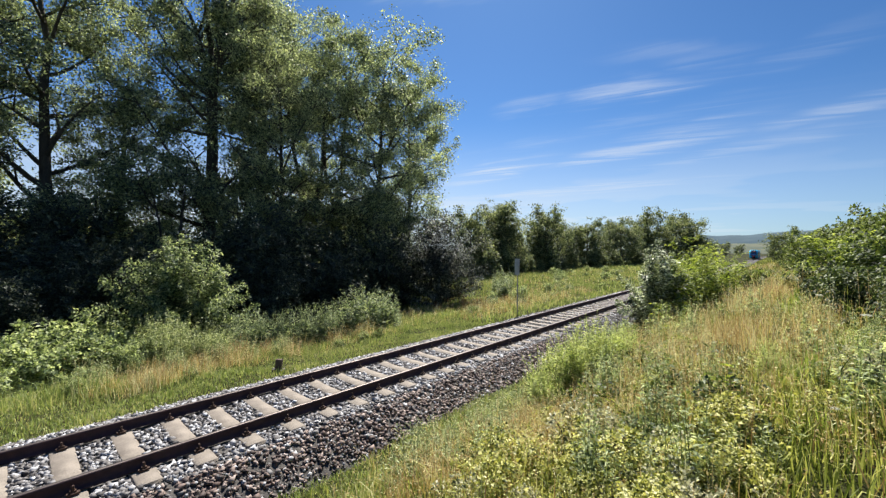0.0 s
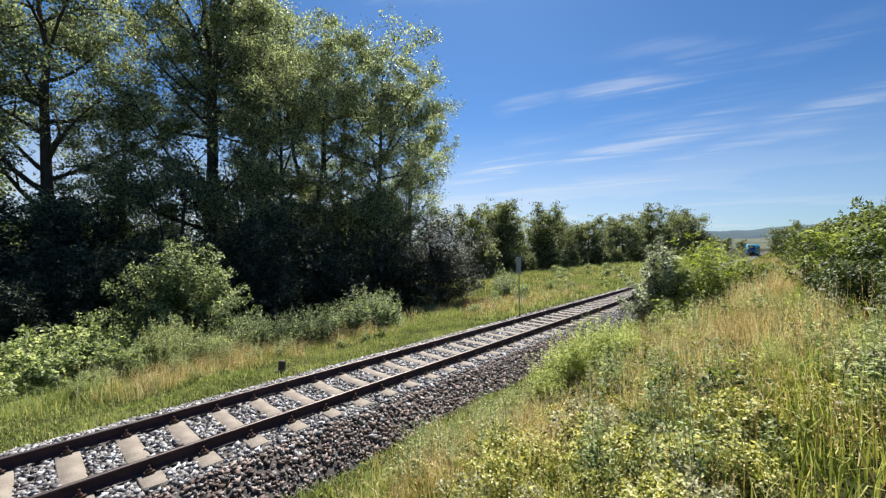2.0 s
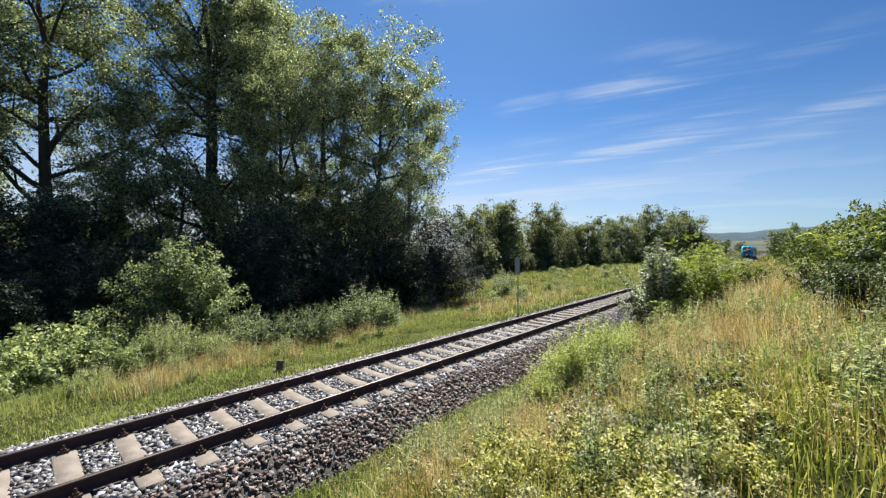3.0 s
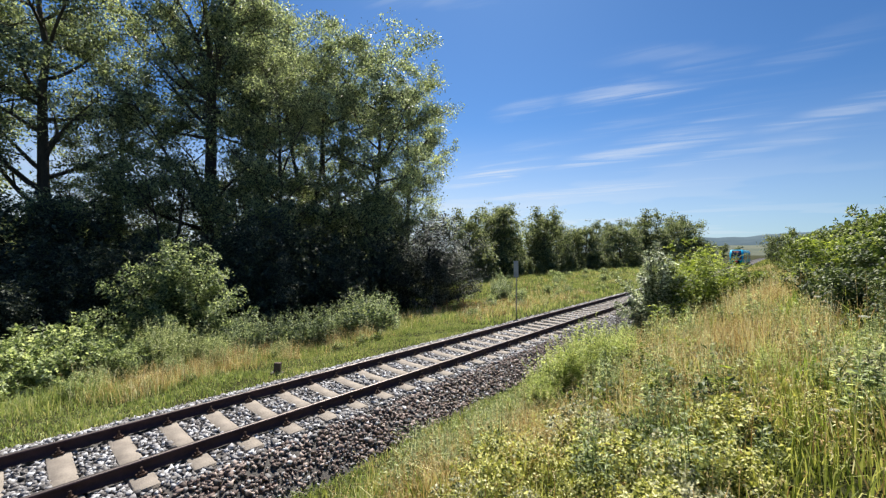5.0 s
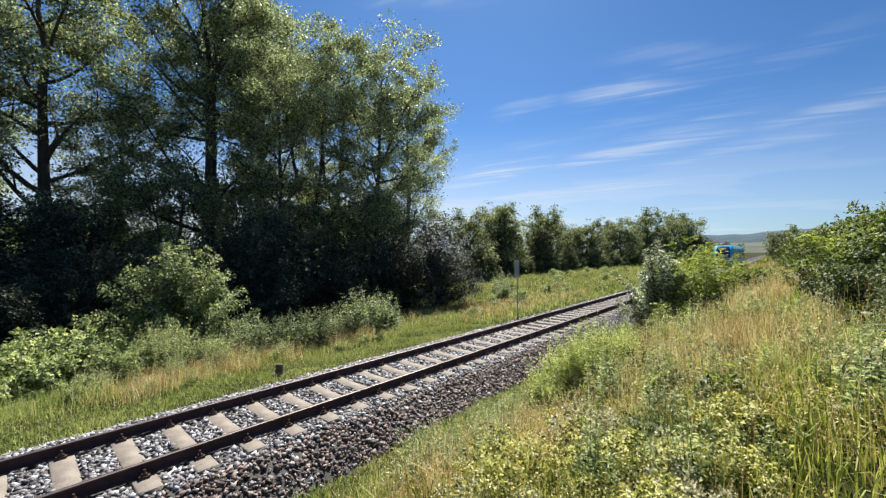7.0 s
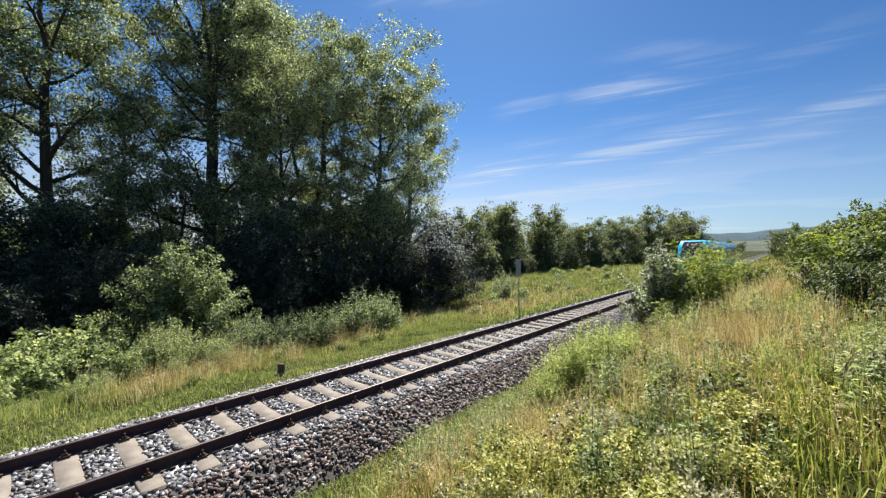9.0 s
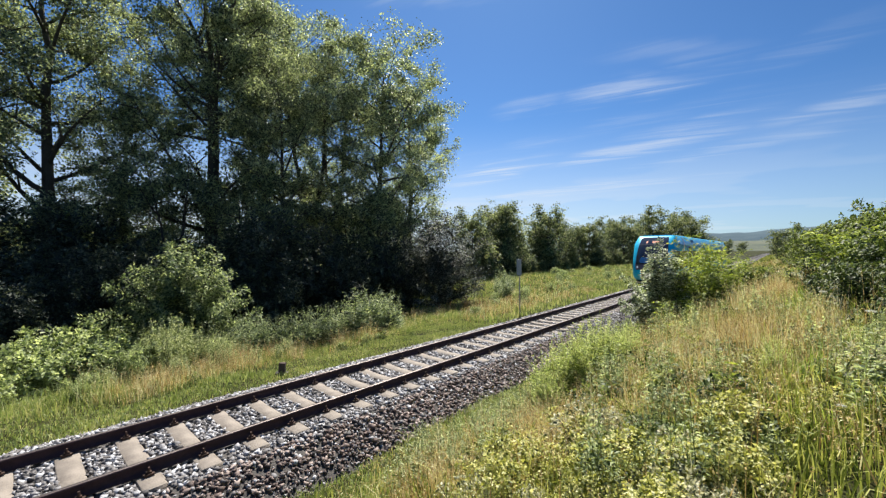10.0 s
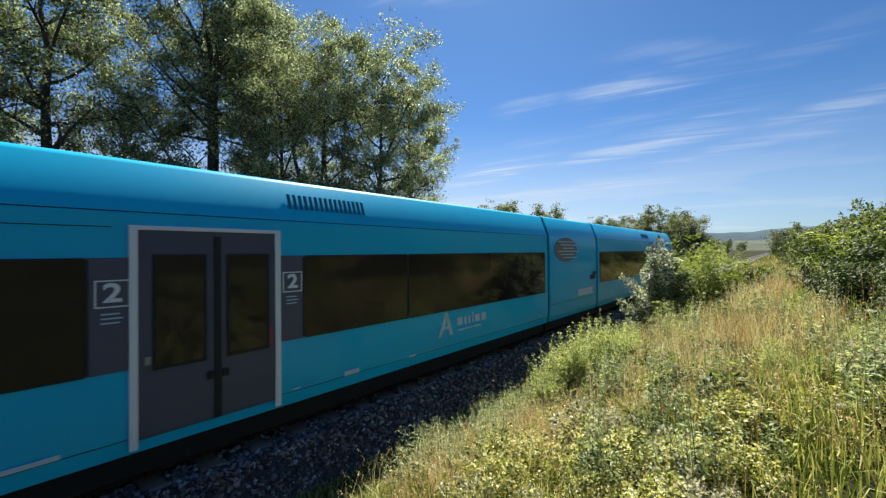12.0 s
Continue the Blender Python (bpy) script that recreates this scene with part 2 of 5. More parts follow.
M_BANKLEAF = leaf("bank_bush_leaves", [(0.2, (0.024, 0.036, 0.010)), (0.5, (0.080, 0.106, 0.030)), (0.88, (0.24, 0.28, 0.085))], 0.42)
M_WEED = leaf("weed_leaves", [(0.2, (0.06, 0.085, 0.036)), (0.5, (0.20, 0.24, 0.115)), (0.85, (0.48, 0.52, 0.31))], 0.55)
M_GOLDENROD = leaf("goldenrod_leaves", [(0.2, (0.10, 0.135, 0.045)), (0.5, (0.31, 0.355, 0.12)), (0.85, (0.55, 0.58, 0.28))], 0.55)
M_MUGWORT = leaf("mugwort_leaves", [(0.2, (0.075, 0.100, 0.040)), (0.5, (0.215, 0.245, 0.118)), (0.85, (0.46, 0.48, 0.29))], 0.5)
M_BRAMBLE = leaf("bramble_leaves", [(0.12, (0.036, 0.048, 0.012)), (0.38, (0.165, 0.182, 0.045)), (0.64, (0.40, 0.385, 0.115)), (0.92, (0.60, 0.51, 0.30))], 0.40, 0.5, patch=1.5)
M_BRAMBLE_PALE = leaf("pale_bramble_leaves", [(0.15, (0.05, 0.06, 0.03)), (0.45, (0.23, 0.23, 0.13)), (0.85, (0.50, 0.47, 0.33))], 0.36, 0.55, patch=2.0, tint=(1, 1, 0.8))
M_LUSH = leaf("lush_grass", [(0.15, (0.06, 0.10, 0.012)), (0.5, (0.17, 0.235, 0.040)), (0.88, (0.36, 0.40, 0.11))], 0.5, patch=0.8)
M_GRASS = leaf("green_grass", [(0.15, (0.032, 0.048, 0.009)), (0.45, (0.145, 0.172, 0.036)), (0.85, (0.40, 0.39, 0.13))], 0.34, patch=1.2)
M_VERGE = leaf("short_verge_grass", [(0.2, (0.10, 0.135, 0.040)), (0.6, (0.205, 0.245, 0.082)), (0.9, (0.36, 0.33, 0.17))], 0.42, patch=0.5)
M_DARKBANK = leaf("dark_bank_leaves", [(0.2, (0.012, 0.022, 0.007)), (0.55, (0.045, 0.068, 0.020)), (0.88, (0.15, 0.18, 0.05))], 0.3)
M_DOCK = leaf("rust_brown_seeds", [(0.2, (0.10, 0.045, 0.022)), (0.5, (0.24, 0.115, 0.055)), (0.85, (0.40, 0.23, 0.12))], 0.3, tint=(1, 0.85, 0.7))
M_STRAW = leaf("dry_grass", [(0.15, (0.15, 0.10, 0.040)), (0.5, (0.42, 0.315, 0.135)), (0.85, (0.72, 0.60, 0.33))], 0.34, patch=0.7, tint=(1, 0.93, 0.78))
M_FLOWER = leaf("white_umbels", [(0.2, (0.32, 0.32, 0.27)), (0.8, (0.46, 0.46, 0.42))], 0.4, tint=(1, 1, 0.9))
# hill forest is paled and blued: distance haze put into the colour
M_HAZY_HILL = surface("hazy_hill_forest", (0.050, 0.082, 0.105), (0.082, 0.115, 0.135), 0.012, 1.0, bump=0)
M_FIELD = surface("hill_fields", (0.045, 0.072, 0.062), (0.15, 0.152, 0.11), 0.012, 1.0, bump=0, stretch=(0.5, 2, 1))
for far in (M_HAZY_HILL, M_FIELD, M_SOIL):
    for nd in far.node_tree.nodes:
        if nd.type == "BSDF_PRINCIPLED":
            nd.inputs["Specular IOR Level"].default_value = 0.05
M_BLUE = paint("turquoise_coach_paint", (0.003, 0.49, 0.80), 0.42, 0.35, 0.04)
M_GREY = paint("dark_grey_panel_paint", (0.115, 0.115, 0.155), 0.45, 0.15)
M_WHITE = paint("white_stripe_paint", (0.82, 0.84, 0.88), 0.45, 0.15, 0.06)
M_MARKING = paint("faded_white_marking", (0.52, 0.68, 0.76), 0.5, 0.1, 0.02)
M_GRILLE = paint("dark_teal_grille", (0.004, 0.16, 0.27), 0.5, 0.2)
M_DOOR = paint("door_grey_paint", (0.10, 0.104, 0.145), 0.45, 0.15)
M_GLASS = plain("tinted_glass", (0.026, 0.019, 0.017), 0.06, gloss=0.36)
# base lifted to blue-grey: some of the sky's reflection is in the colour
M_SCREEN = plain("windscreen_glass_sky_tint", (0.035, 0.042, 0.062), 0.05, gloss=0.9)
# kept near black so shade under the train is part of the colour
M_BLACK = surface("black_and_shade", (0.003, 0.003, 0.004), (0.012, 0.011, 0.011), 6, 0.9, bump=0.3)
M_RUBBER = plain("black_rubber", (0.012, 0.012, 0.014), 0.7)
M_RED = surface("red_coupler_cover", (0.30, 0.008, 0.015), (0.48, 0.015, 0.03), 5, 0.5, bump=0.4, bump_scale=14)
M_LAMP = plain("headlamp_glass", (0.75, 0.78, 0.8), 0.1, 0.0, 0.15)
M_ORANGE = plain("orange_display", (0.7, 0.16, 0.04), 0.5, 0.0, 0.08)
M_BLUE_PATCH = surface("blue_patch", (0.015, 0.13, 0.38), (0.09, 0.36, 0.72), 9, 0.35, bump=0.3)
M_PLOW = surface("plough_yellow_grey", (0.34, 0.30, 0.20), (0.55, 0.50, 0.36), 5, 0.7)
M_WHEEL = surface("wheel_steel", (0.05, 0.045, 0.04), (0.15, 0.14, 0.13), 8, 0.5, 0.8)
M_GALV = surface("galvanised_steel", (0.24, 0.25, 0.26), (0.38, 0.39, 0.40), 10, 0.5, 0.6)
M_MARK = surface("weathered_wood", (0.05, 0.035, 0.028), (0.13, 0.09, 0.07), 12, 0.9, bump=0.8)


# ---- mesh helpers ----
def link_mesh(name, me, mat, parent=None, label=""):
    for m in (mat if isinstance(mat, (list, tuple)) else [mat]):
        me.materials.append(m)
    ob = new(name, me)
    ob.parent = parent
    if label:
        tagged(ob, label)
    return ob


def fast_mesh(name, verts, faces):
    """faces: arrays of equal-sided faces, one array for each number of sides."""
    me = bpy.data.meshes.new(name)
    loops = np.concatenate([f.ravel() for f in faces]).astype(np.int32)
    sizes = np.concatenate([np.full(len(f), f.shape[1]) for f in faces]).astype(np.int32)
    me.vertices.add(len(verts)); me.vertices.foreach_set("co", np.asarray(verts, np.float32).ravel())
    me.loops.add(len(loops)); me.loops.foreach_set("vertex_index", loops)
    me.polygons.add(len(sizes))
    me.polygons.foreach_set("loop_start", np.concatenate([[0], np.cumsum(sizes)[:-1]]).astype(np.int32))
    me.update(calc_edges=True)
    return me


def part(name, bm, mat, parent, label=""):
    me = bpy.data.meshes.new(name)
    bm.to_mesh(me)
    bm.free()
    return link_mesh(name, me, mat, parent, label)


def box_bm(x0, x1, y0, y1, z0, z1, bevel=0.0, bm=None, segments=2):
    bm = bm or bmesh.new()
    v = [bm.verts.new((x, y, z)) for x in (x0, x1) for y in (y0, y1) for z in (z0, z1)]
    fs = [bm.faces.new([v[i] for i in q]) for q in ((0, 1, 3, 2), (4, 6, 7, 5), (0, 4, 5, 1), (2, 3, 7, 6), (0, 2, 6, 4), (1, 5, 7, 3))]
    if bevel:
        es = list({e for f in fs for e in f.edges})
        bmesh.ops.bevel(bm, geom=es, offset=bevel, segments=segments, affect="EDGES", profile=0.7)
    return bm


def tube(points, radii, sides=7):
    """Vertices and quads of a tapered tube along points."""
    pts, n = np.asarray(points, float), len(points)
    tang = np.gradient(pts, axis=0)
    tang /= np.linalg.norm(tang, axis=1)[:, None] + 1e-9
    ref = np.array([0.31, 0.95, 0.05])
    a = np.cross(tang, ref); a /= np.linalg.norm(a, axis=1)[:, None] + 1e-9
    b = np.cross(tang, a)
    ang = np.linspace(0, 2 * np.pi, sides, endpoint=False)
    v = pts[:, None, :] + np.asarray(radii)[:, None, None] * (np.cos(ang)[None, :, None] * a[:, None, :] + np.sin(ang)[None, :, None] * b[:, None, :])
    i, j = np.meshgrid(np.arange(n - 1), np.arange(sides), indexing="ij")
    k = (j + 1) % sides
    f = np.stack([i * sides + j, i * sides + k, (i + 1) * sides + k, (i + 1) * sides + j], -1).reshape(-1, 4)
    return v.reshape(-1, 3), f


def join_tubes(tubes):
    vs, fs, o = [], [], 0
    for v, f in tubes:
        vs.append(v); fs.append(f + o); o += len(v)
    return np.concatenate(vs), np.concatenate(fs)


def leaf_quads(rng, centres, length, width=0.62, droop=0.2):
    """One folded rhombus for each centre, randomly turned."""
    n = len(centres)
    a = rng.normal(size=(n, 3)); a[:, 2] -= droop
    a /= np.linalg.norm(a, axis=1)[:, None]
    r = rng.normal(size=(n, 3))
    b = np.cross(a, r); b /= np.linalg.norm(b, axis=1)[:, None]
    c = np.cross(a, b)
    ln = length * rng.uniform(0.6, 1.35, (n, 1))
    w = ln * width * 0.5
    v = np.stack([centres - a * ln * 0.5, centres + b * w + c * w * 0.25 - a * ln * 0.08,
                  centres + a * ln * 0.5, centres - b * w + c * w * 0.25 - a * ln * 0.08], 1)
    return v.reshape(-1, 3), np.arange(n * 4).reshape(n, 4)


# ---- terrain ----
RX = np.array([-1500, -400, -150, -80, -45, -25, -12, -7, -5, -3, -2.2, -1.9, 1.9, 2.1, 2.6, 3.3, 4.1, 5, 7, 9, 12, 16, 20, 40, 80, 200, 1500.0])
RZ = np.array([20, 16, 12, 5, -1.0, -1.8, -1.5, -1.05, -0.7, -0.5, -0.46, -0.6, -0.7, -0.60, -0.57, -0.46, -0.10, 0.32, 0.95, 1.45, 2.3, 3.8, 5.2, 10, 13, 15, 18])
FX = np.array([-1500, -400, -150, -60, -30, -12, -5, -3, -2.2, -1.9, 1.9, 2.1, 2.6, 4, 6, 9, 14, 20, 40, 80, 200, 1500.0])
FZ = np.array([8, 4, 1, -0.2, -0.3, -0.3, -0.4, -0.45, -0.46, -0.6, -0.7, -0.58, -0.45, 0.1, 0.6, 1.3, 2.6, 4.2, 8, 9, 9, 9])


def ground_z(x, y):
    x, y = np.asarray(x, float), np.asarray(y, float)
    k = np.clip((y - 16) / 26, 0, 1); k = k * k * (3 - 2 * k)
    z = np.interp(x, RX, RZ) * (1 - k) + np.interp(x, FX, FZ) * k
    off = np.clip((np.abs(x) - 2.4) / 2, 0, 1)
    return z + off * (0.07 * np.sin(0.9 * x + 1.3 * y) + 0.05 * np.sin(2.1 * y - 1.7 * x + 1) + 0.06 * np.sin(0.37 * y + 0.5 * x))


def make_ground():
    xs = np.unique(np.concatenate([np.linspace(-12, 16, 85), np.linspace(-60, 60, 61), np.linspace(-300, 300, 61), np.linspace(-3000, 3000, 41)]))
    ys = np.unique(np.concatenate([np.linspace(-10, 40, 76), np.linspace(-60, 160, 56), np.linspace(-300, 600, 46), np.linspace(-3000, 4000, 36)]))
    gx, gy = np.meshgrid(xs, ys, indexing="ij")
    v = np.stack([gx, gy, ground_z(gx, gy)], -1).reshape(-1, 3)
    nx, ny = len(xs), len(ys)
    i, j = np.meshgrid(np.arange(nx - 1), np.arange(ny - 1), indexing="ij")
    f = np.stack([i * ny + j, (i + 1) * ny + j, (i + 1) * ny + j + 1, i * ny + j + 1], -1).reshape(-1, 4)
    me = fast_mesh("ground", v, [f])
    me.shade_smooth()
    tagged(link_mesh("ground", me, M_SOIL), "brown-green soil and thatch under the meadow and verge", "ground", kind="structure")


def make_hill(name, mat, base, along, length, height, depth, seed, label):
    """A long ridge with an uneven crest far behind the meadow."""
    rng = np.random.default_rng(seed)
    n = 60
    u = np.linspace(0, 1, n)
    crest = height * (0.55 + 0.45 * np.sin(np.pi * np.clip(u * 1.1, 0, 1)) ** 0.8)
    for k in range(1, 7):
        crest += height * 0.05 / k * np.sin(2 * np.pi * k * 2.3 * u + rng.uniform(0, 6))
    along = np.array(along) / np.linalg.norm(along)
    back = np.array([along[1], -along[0]])
    if back @ np.array(base) < 0:
        back = -back
    rows = []
    for d, h in ((0, 0), (0.35, 0.55), (0.7, 0.9), (1, 1), (1.5, 0.6)):
        p = np.array(base)[None] + along[None] * (u * length)[:, None] + back[None] * d * depth
        rows.append(np.c_[p, crest * h - (5 if h == 0 else 0)])
    v = np.concatenate(rows)
    i, j = np.meshgrid(np.arange(4), np.arange(n - 1), indexing="ij")
    f = np.stack([i * n + j, i * n + j + 1, (i + 1) * n + j + 1, (i + 1) * n + j], -1).reshape(-1, 4)
    me = fast_mesh(name, v, [f]); me.shade_smooth()
    tagged(link_mesh(name, me, mat), label, "hill", kind="structure")


make_ground()
make_hill("backdrop", M_HAZY_HILL, (-700, 2500), (1, 0.05), 1900, 128, 500, 3, "distant wooded hill on the horizon, haze put into its blue-green")
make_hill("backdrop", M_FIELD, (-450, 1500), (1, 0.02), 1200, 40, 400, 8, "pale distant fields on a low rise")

# ---- track ----
SLEEPER_PITCH, SLEEPER_FIRST = 0.6468, 0.5134
track = tagged(new("railway_track"), "single railway track of rusty rails on concrete sleepers", "railway track", kind="structure")


def make_rails():
    prof = [(-0.0625, -0.159), (0.0625, -0.159), (0.0625, -0.149), (0.02, -0.135), (0.0085, -0.115), (0.0085, -0.05), (0.0335, -0.038),
            (0.0335, -0.010), (0.026, -0.0), (-0.026, -0.0), (-0.0335, -0.010), (-0.0335, -0.038), (-0.0085, -0.05), (-0.0085, -0.115), (-0.02, -0.135), (-0.0625, -0.149)]
    n = len(prof)
    ys = np.concatenate([np.arange(-20, 60, 4.0), np.arange(60, 401, 20.0)])
    v = np.array([(x, y, z) for y in ys for x, z in prof])
    f = np.array([(k * n + i, k * n + (i + 1) % n, (k + 1) * n + (i + 1) % n, (k + 1) * n + i) for k in range(len(ys) - 1) for i in range(n)])
    for x in (-0.7525, 0.7525):
        me = fast_mesh("rail", v, [f])
        ob = link_mesh("rail", me, [M_RUST, M_RAIL_TOP], track, "rusty steel rail with a worn bright head")
        ob.location.x = x
        top = np.array([1 if i % n in (8,) else 0 for i in range(len(f))], np.int32)
        me.polygons.foreach_set("material_index", top)


def sleeper_mesh():
    rows = []
    for x, h in ((-1.21, 0), (-1.2, -0.01), (-0.55, -0.012), (-0.4, -0.03), (0.4, -0.03), (0.55, -0.012), (1.2, -0.01), (1.21, 0)):
        t = -0.159 + h if abs(x) < 1.205 else -0.172
        rows.append([(x, -0.15, -0.36), (x, -0.135, t - 0.012), (x, -0.122, t), (x, 0.122, t), (x, 0.135, t - 0.012), (x, 0.15, -0.36)])
    v = np.array(rows).reshape(-1, 3)
    q = np.array([(k * 6 + i, k * 6 + i + 1, (k + 1) * 6 + i + 1, (k + 1) * 6 + i) for k in range(7) for i in range(5)])
    me = fast_mesh("sleeper", v, [q, np.array([(5, 4, 3, 2, 1, 0), (42, 43, 44, 45, 46, 47)])])
    me.materials.append(M_SLEEPER)
    return me


def clip_mesh():
    """Clamp plate, spring washer stack and bolt beside a rail."""
    bm = box_bm(-0.075, 0.0, -0.06, 0.06, -0.16, -0.135)
    box_bm(-0.058, -0.02, -0.03, 0.03, -0.135, -0.112, bm=bm)
    m = Matrix.Translation((-0.04, 0, -0.085))
    bmesh.ops.create_cone(bm, cap_ends=True, segments=6, radius1=0.017, radius2=0.014, depth=0.06, matrix=m)
    me = bpy.data.meshes.new("rail_clip"); bm.to_mesh(me); bm.free()
    me.materials.append(M_CLIP)
    return me


def make_sleepers():
    me, cl = sleeper_mesh(), clip_mesh()
    rng = np.random.default_rng(5)
    for i in range(-28, 250):
        ob = new("sleeper", me)
        ob.parent = track
        ob.location = (rng.normal(0, 0.008), SLEEPER_FIRST + i * SLEEPER_PITCH + rng.normal(0, 0.008), rng.normal(0, 0.002))
        ob.rotation_euler.z = rng.normal(0, 0.006)
        if -3 <= i < 40:
            for x in (-0.7525, 0.7525):
                for s in (-1, 1):
                    c = new("rail_clip", cl)
                    c.parent = track
                    c.location = (x + s * 0.06, ob.location.y, 0)
                    c.rotation_euler.z = 0 if s < 0 else math.pi


make_rails()
make_sleepers()


# ---- ballast ----
BX = [-2.35, -1.9, -1.45, -1.2, 0, 1.2, 1.45, 1.8, 2.15]
BZ = [-0.50, -0.40, -0.24, -0.215, -0.225, -0.215, -0.235, -0.42, -0.62]
CHUNK_V = np.array([(x, y, z) for x in (-0.62, 0.62) for y in (-0.62, 0.62) for z in (-0.62, 0.62)])
CHUNK_F = np.array([(0, 1, 3), (0, 3, 2), (4, 6, 7), (4, 7, 5), (0, 4, 5), (0, 5, 1), (2, 3, 7), (2, 7, 6), (0, 2, 6), (0, 6, 4), (1, 5, 7), (1, 7, 3)])
OCT_V = np.array([(1, 0, 0), (-1, 0, 0), (0, 1, 0), (0, -1, 0), (0, 0, 1), (0, 0, -1.0)])
OCT_F = np.array([(0, 2, 4), (2, 1, 4), (1, 3, 4), (3, 0, 4), (2, 0, 5), (1, 2, 5), (3, 1, 5), (0, 3, 5)])


def rotations(rng, n):
    q = rng.normal(size=(n, 4)); q /= np.linalg.norm(q, axis=1)[:, None]
    w, x, y, z = q.T
    return np.stack([1 - 2 * (y * y + z * z), 2 * (x * y - z * w), 2 * (x * z + y * w), 2 * (x * y + z * w), 1 - 2 * (x * x + z * z), 2 * (y * z - x * w),
                     2 * (x * z - y * w), 2 * (y * z + x * w), 1 - 2 * (x * x + y * y)], -1).reshape(n, 3, 3)


def stone_cloud(rng, pos, radius, base_v, base_f):
    n, k = len(pos), len(base_v)
    v = base_v[None] * rng.uniform(0.5, 1.45, (n, k, 1)) * (radius[:, None, None] * rng.uniform(0.55, 1.35, (n, 1, 3)))
    v = np.einsum("nij,nkj->nki", rotations(rng, n), v)
    v[:, :, 2] *= 0.85
    v += pos[:, None, :]
    return v.reshape(-1, 3), (base_f[None] + (np.arange(n) * k)[:, None, None]).reshape(-1, 3)


def make_ballast():
    ys = np.concatenate([np.arange(-20, 40, 0.5), np.arange(40, 401, 12.0)])
    n = len(BX)
    rng = np.random.default_rng(11)
    v = np.array([(x, y, z + (rng.normal(0, 0.008) if 0 < i < n - 1 else 0)) for y in ys for i, (x, z) in enumerate(zip(BX, BZ))])
    f = np.array([(k * n + i, k * n + i + 1, (k + 1) * n + i + 1, (k + 1) * n + i) for k in range(len(ys) - 1) for i in range(n - 1)])
    bed = tagged(link_mesh("ballast_bed", fast_mesh("ballast_bed", v, [f]), M_BED), "bed of grey crushed stone under the track", "ballast", kind="structure")

    def spots(n, y0, y1):
        x, y = rng.uniform(-2.3, 2.12, n), rng.uniform(y0, y1, n)
        near = np.abs((y - SLEEPER_FIRST + SLEEPER_PITCH / 2) % SLEEPER_PITCH - SLEEPER_PITCH / 2)
        keep = ~((near < 0.135) & (np.abs(x) < 1.2)) & (np.abs(np.abs(x) - 0.7525) > 0.075)
        x, y = x[keep], y[keep]
        return np.c_[x, y, np.interp(x, BX, BZ) + rng.uniform(-0.005, 0.03, len(x))]

    p = spots(36000, -1.5, 13)
    d = np.hypot(p[:, 0] - 3.2, p[:, 1] - 3.0)
    order = np.argsort(d)
    single, rest = p[order[:300]], p[order[300:]]
    brown = (rest[:, 0] > 1.35) & (rng.random(len(rest)) < 0.75)
    for sel, mat, label in ((~brown, M_STONE, "grey crushed ballast stones"), (brown, M_STONE_RUST, "rust-brown crushed ballast stones")):
        q = rest[sel]
        sv, sf = stone_cloud(rng, q, rng.uniform(0.020, 0.050, len(q)), CHUNK_V, CHUNK_F)
        tagged(link_mesh("ballast_stones", fast_mesh("ballast_stones", sv, [sf]), mat, bed, label), kind="stuff")
    variants = []
    for k in range(8):
        sv, sf = stone_cloud(rng, np.zeros((1, 3)), np.array([0.032]), CHUNK_V, CHUNK_F)
        me = fast_mesh("stone", sv, [sf]); me.materials.append(M_STONE_RUST if k % 2 else M_STONE)
        variants.append(me)
    for i, s in enumerate(single):
        ob = new("stone", variants[i % 8])
        ob.parent, ob.location = bed, s
        ob.rotation_euler = rng.uniform(0, 6, 3)
        k = rng.uniform(0.7, 1.25); ob.scale = (k, k, k)
    p = np.concatenate([spots(15000, 13, 45), spots(4000, -8, -1.5)])
    sv, sf = stone_cloud(rng, p, rng.uniform(0.035, 0.06, len(p)), OCT_V, OCT_F)
    tagged(link_mesh("ballast_stones", fast_mesh("ballast_stones", sv, [sf]), M_STONE, bed, "grey crushed ballast stones"), kind="stuff")


make_ballast()


# ---- train ----
# Local Y runs back from the nose; the straight body starts at Y = 4.33.
SEAM, NOSE_N = 4.33, 4.0
NZ = np.array([0.42, 0.50, 0.60, 0.75, 0.88, 1.10, 1.40, 1.70, 2.0, 2.5, 3.0, 3.35, 3.60, 3.75, 3.84])
NY = np.array([3.60, 3.15, 2.80, 2.48, 2.34, 2.24, 2.22, 2.28, 2.42, 2.70, 3.05, 3.38, 3.68, 3.93, 4.12])
WZ = np.array([0.42, 0.60, 1.0, 2.6, 3.18, 3.25, 3.80, 3.85, 3.88, 3.91, 3.92])
WX = np.array([1.42, 1.45, 1.475, 1.475, 1.468, 1.45, 1.25, 1.20, 1.08, 0.70, 0.0])


def half_width(z):
    return float(np.interp(z, WZ, WX))


def nose_y(z):
    return float(np.interp(z, NZ, NY))


def nose_x_at(y, z):
    k = min(max((SEAM - y) / (SEAM - nose_y(z)), 0), 1)
    return half_width(z) * (1 - k ** NOSE_N) ** (1 / NOSE_N)


def nose_y_at(x, z):
    k = min(abs(x) / half_width(z), 1)
    return SEAM - (SEAM - nose_y(z)) * (1 - k ** NOSE_N) ** (1 / NOSE_N)


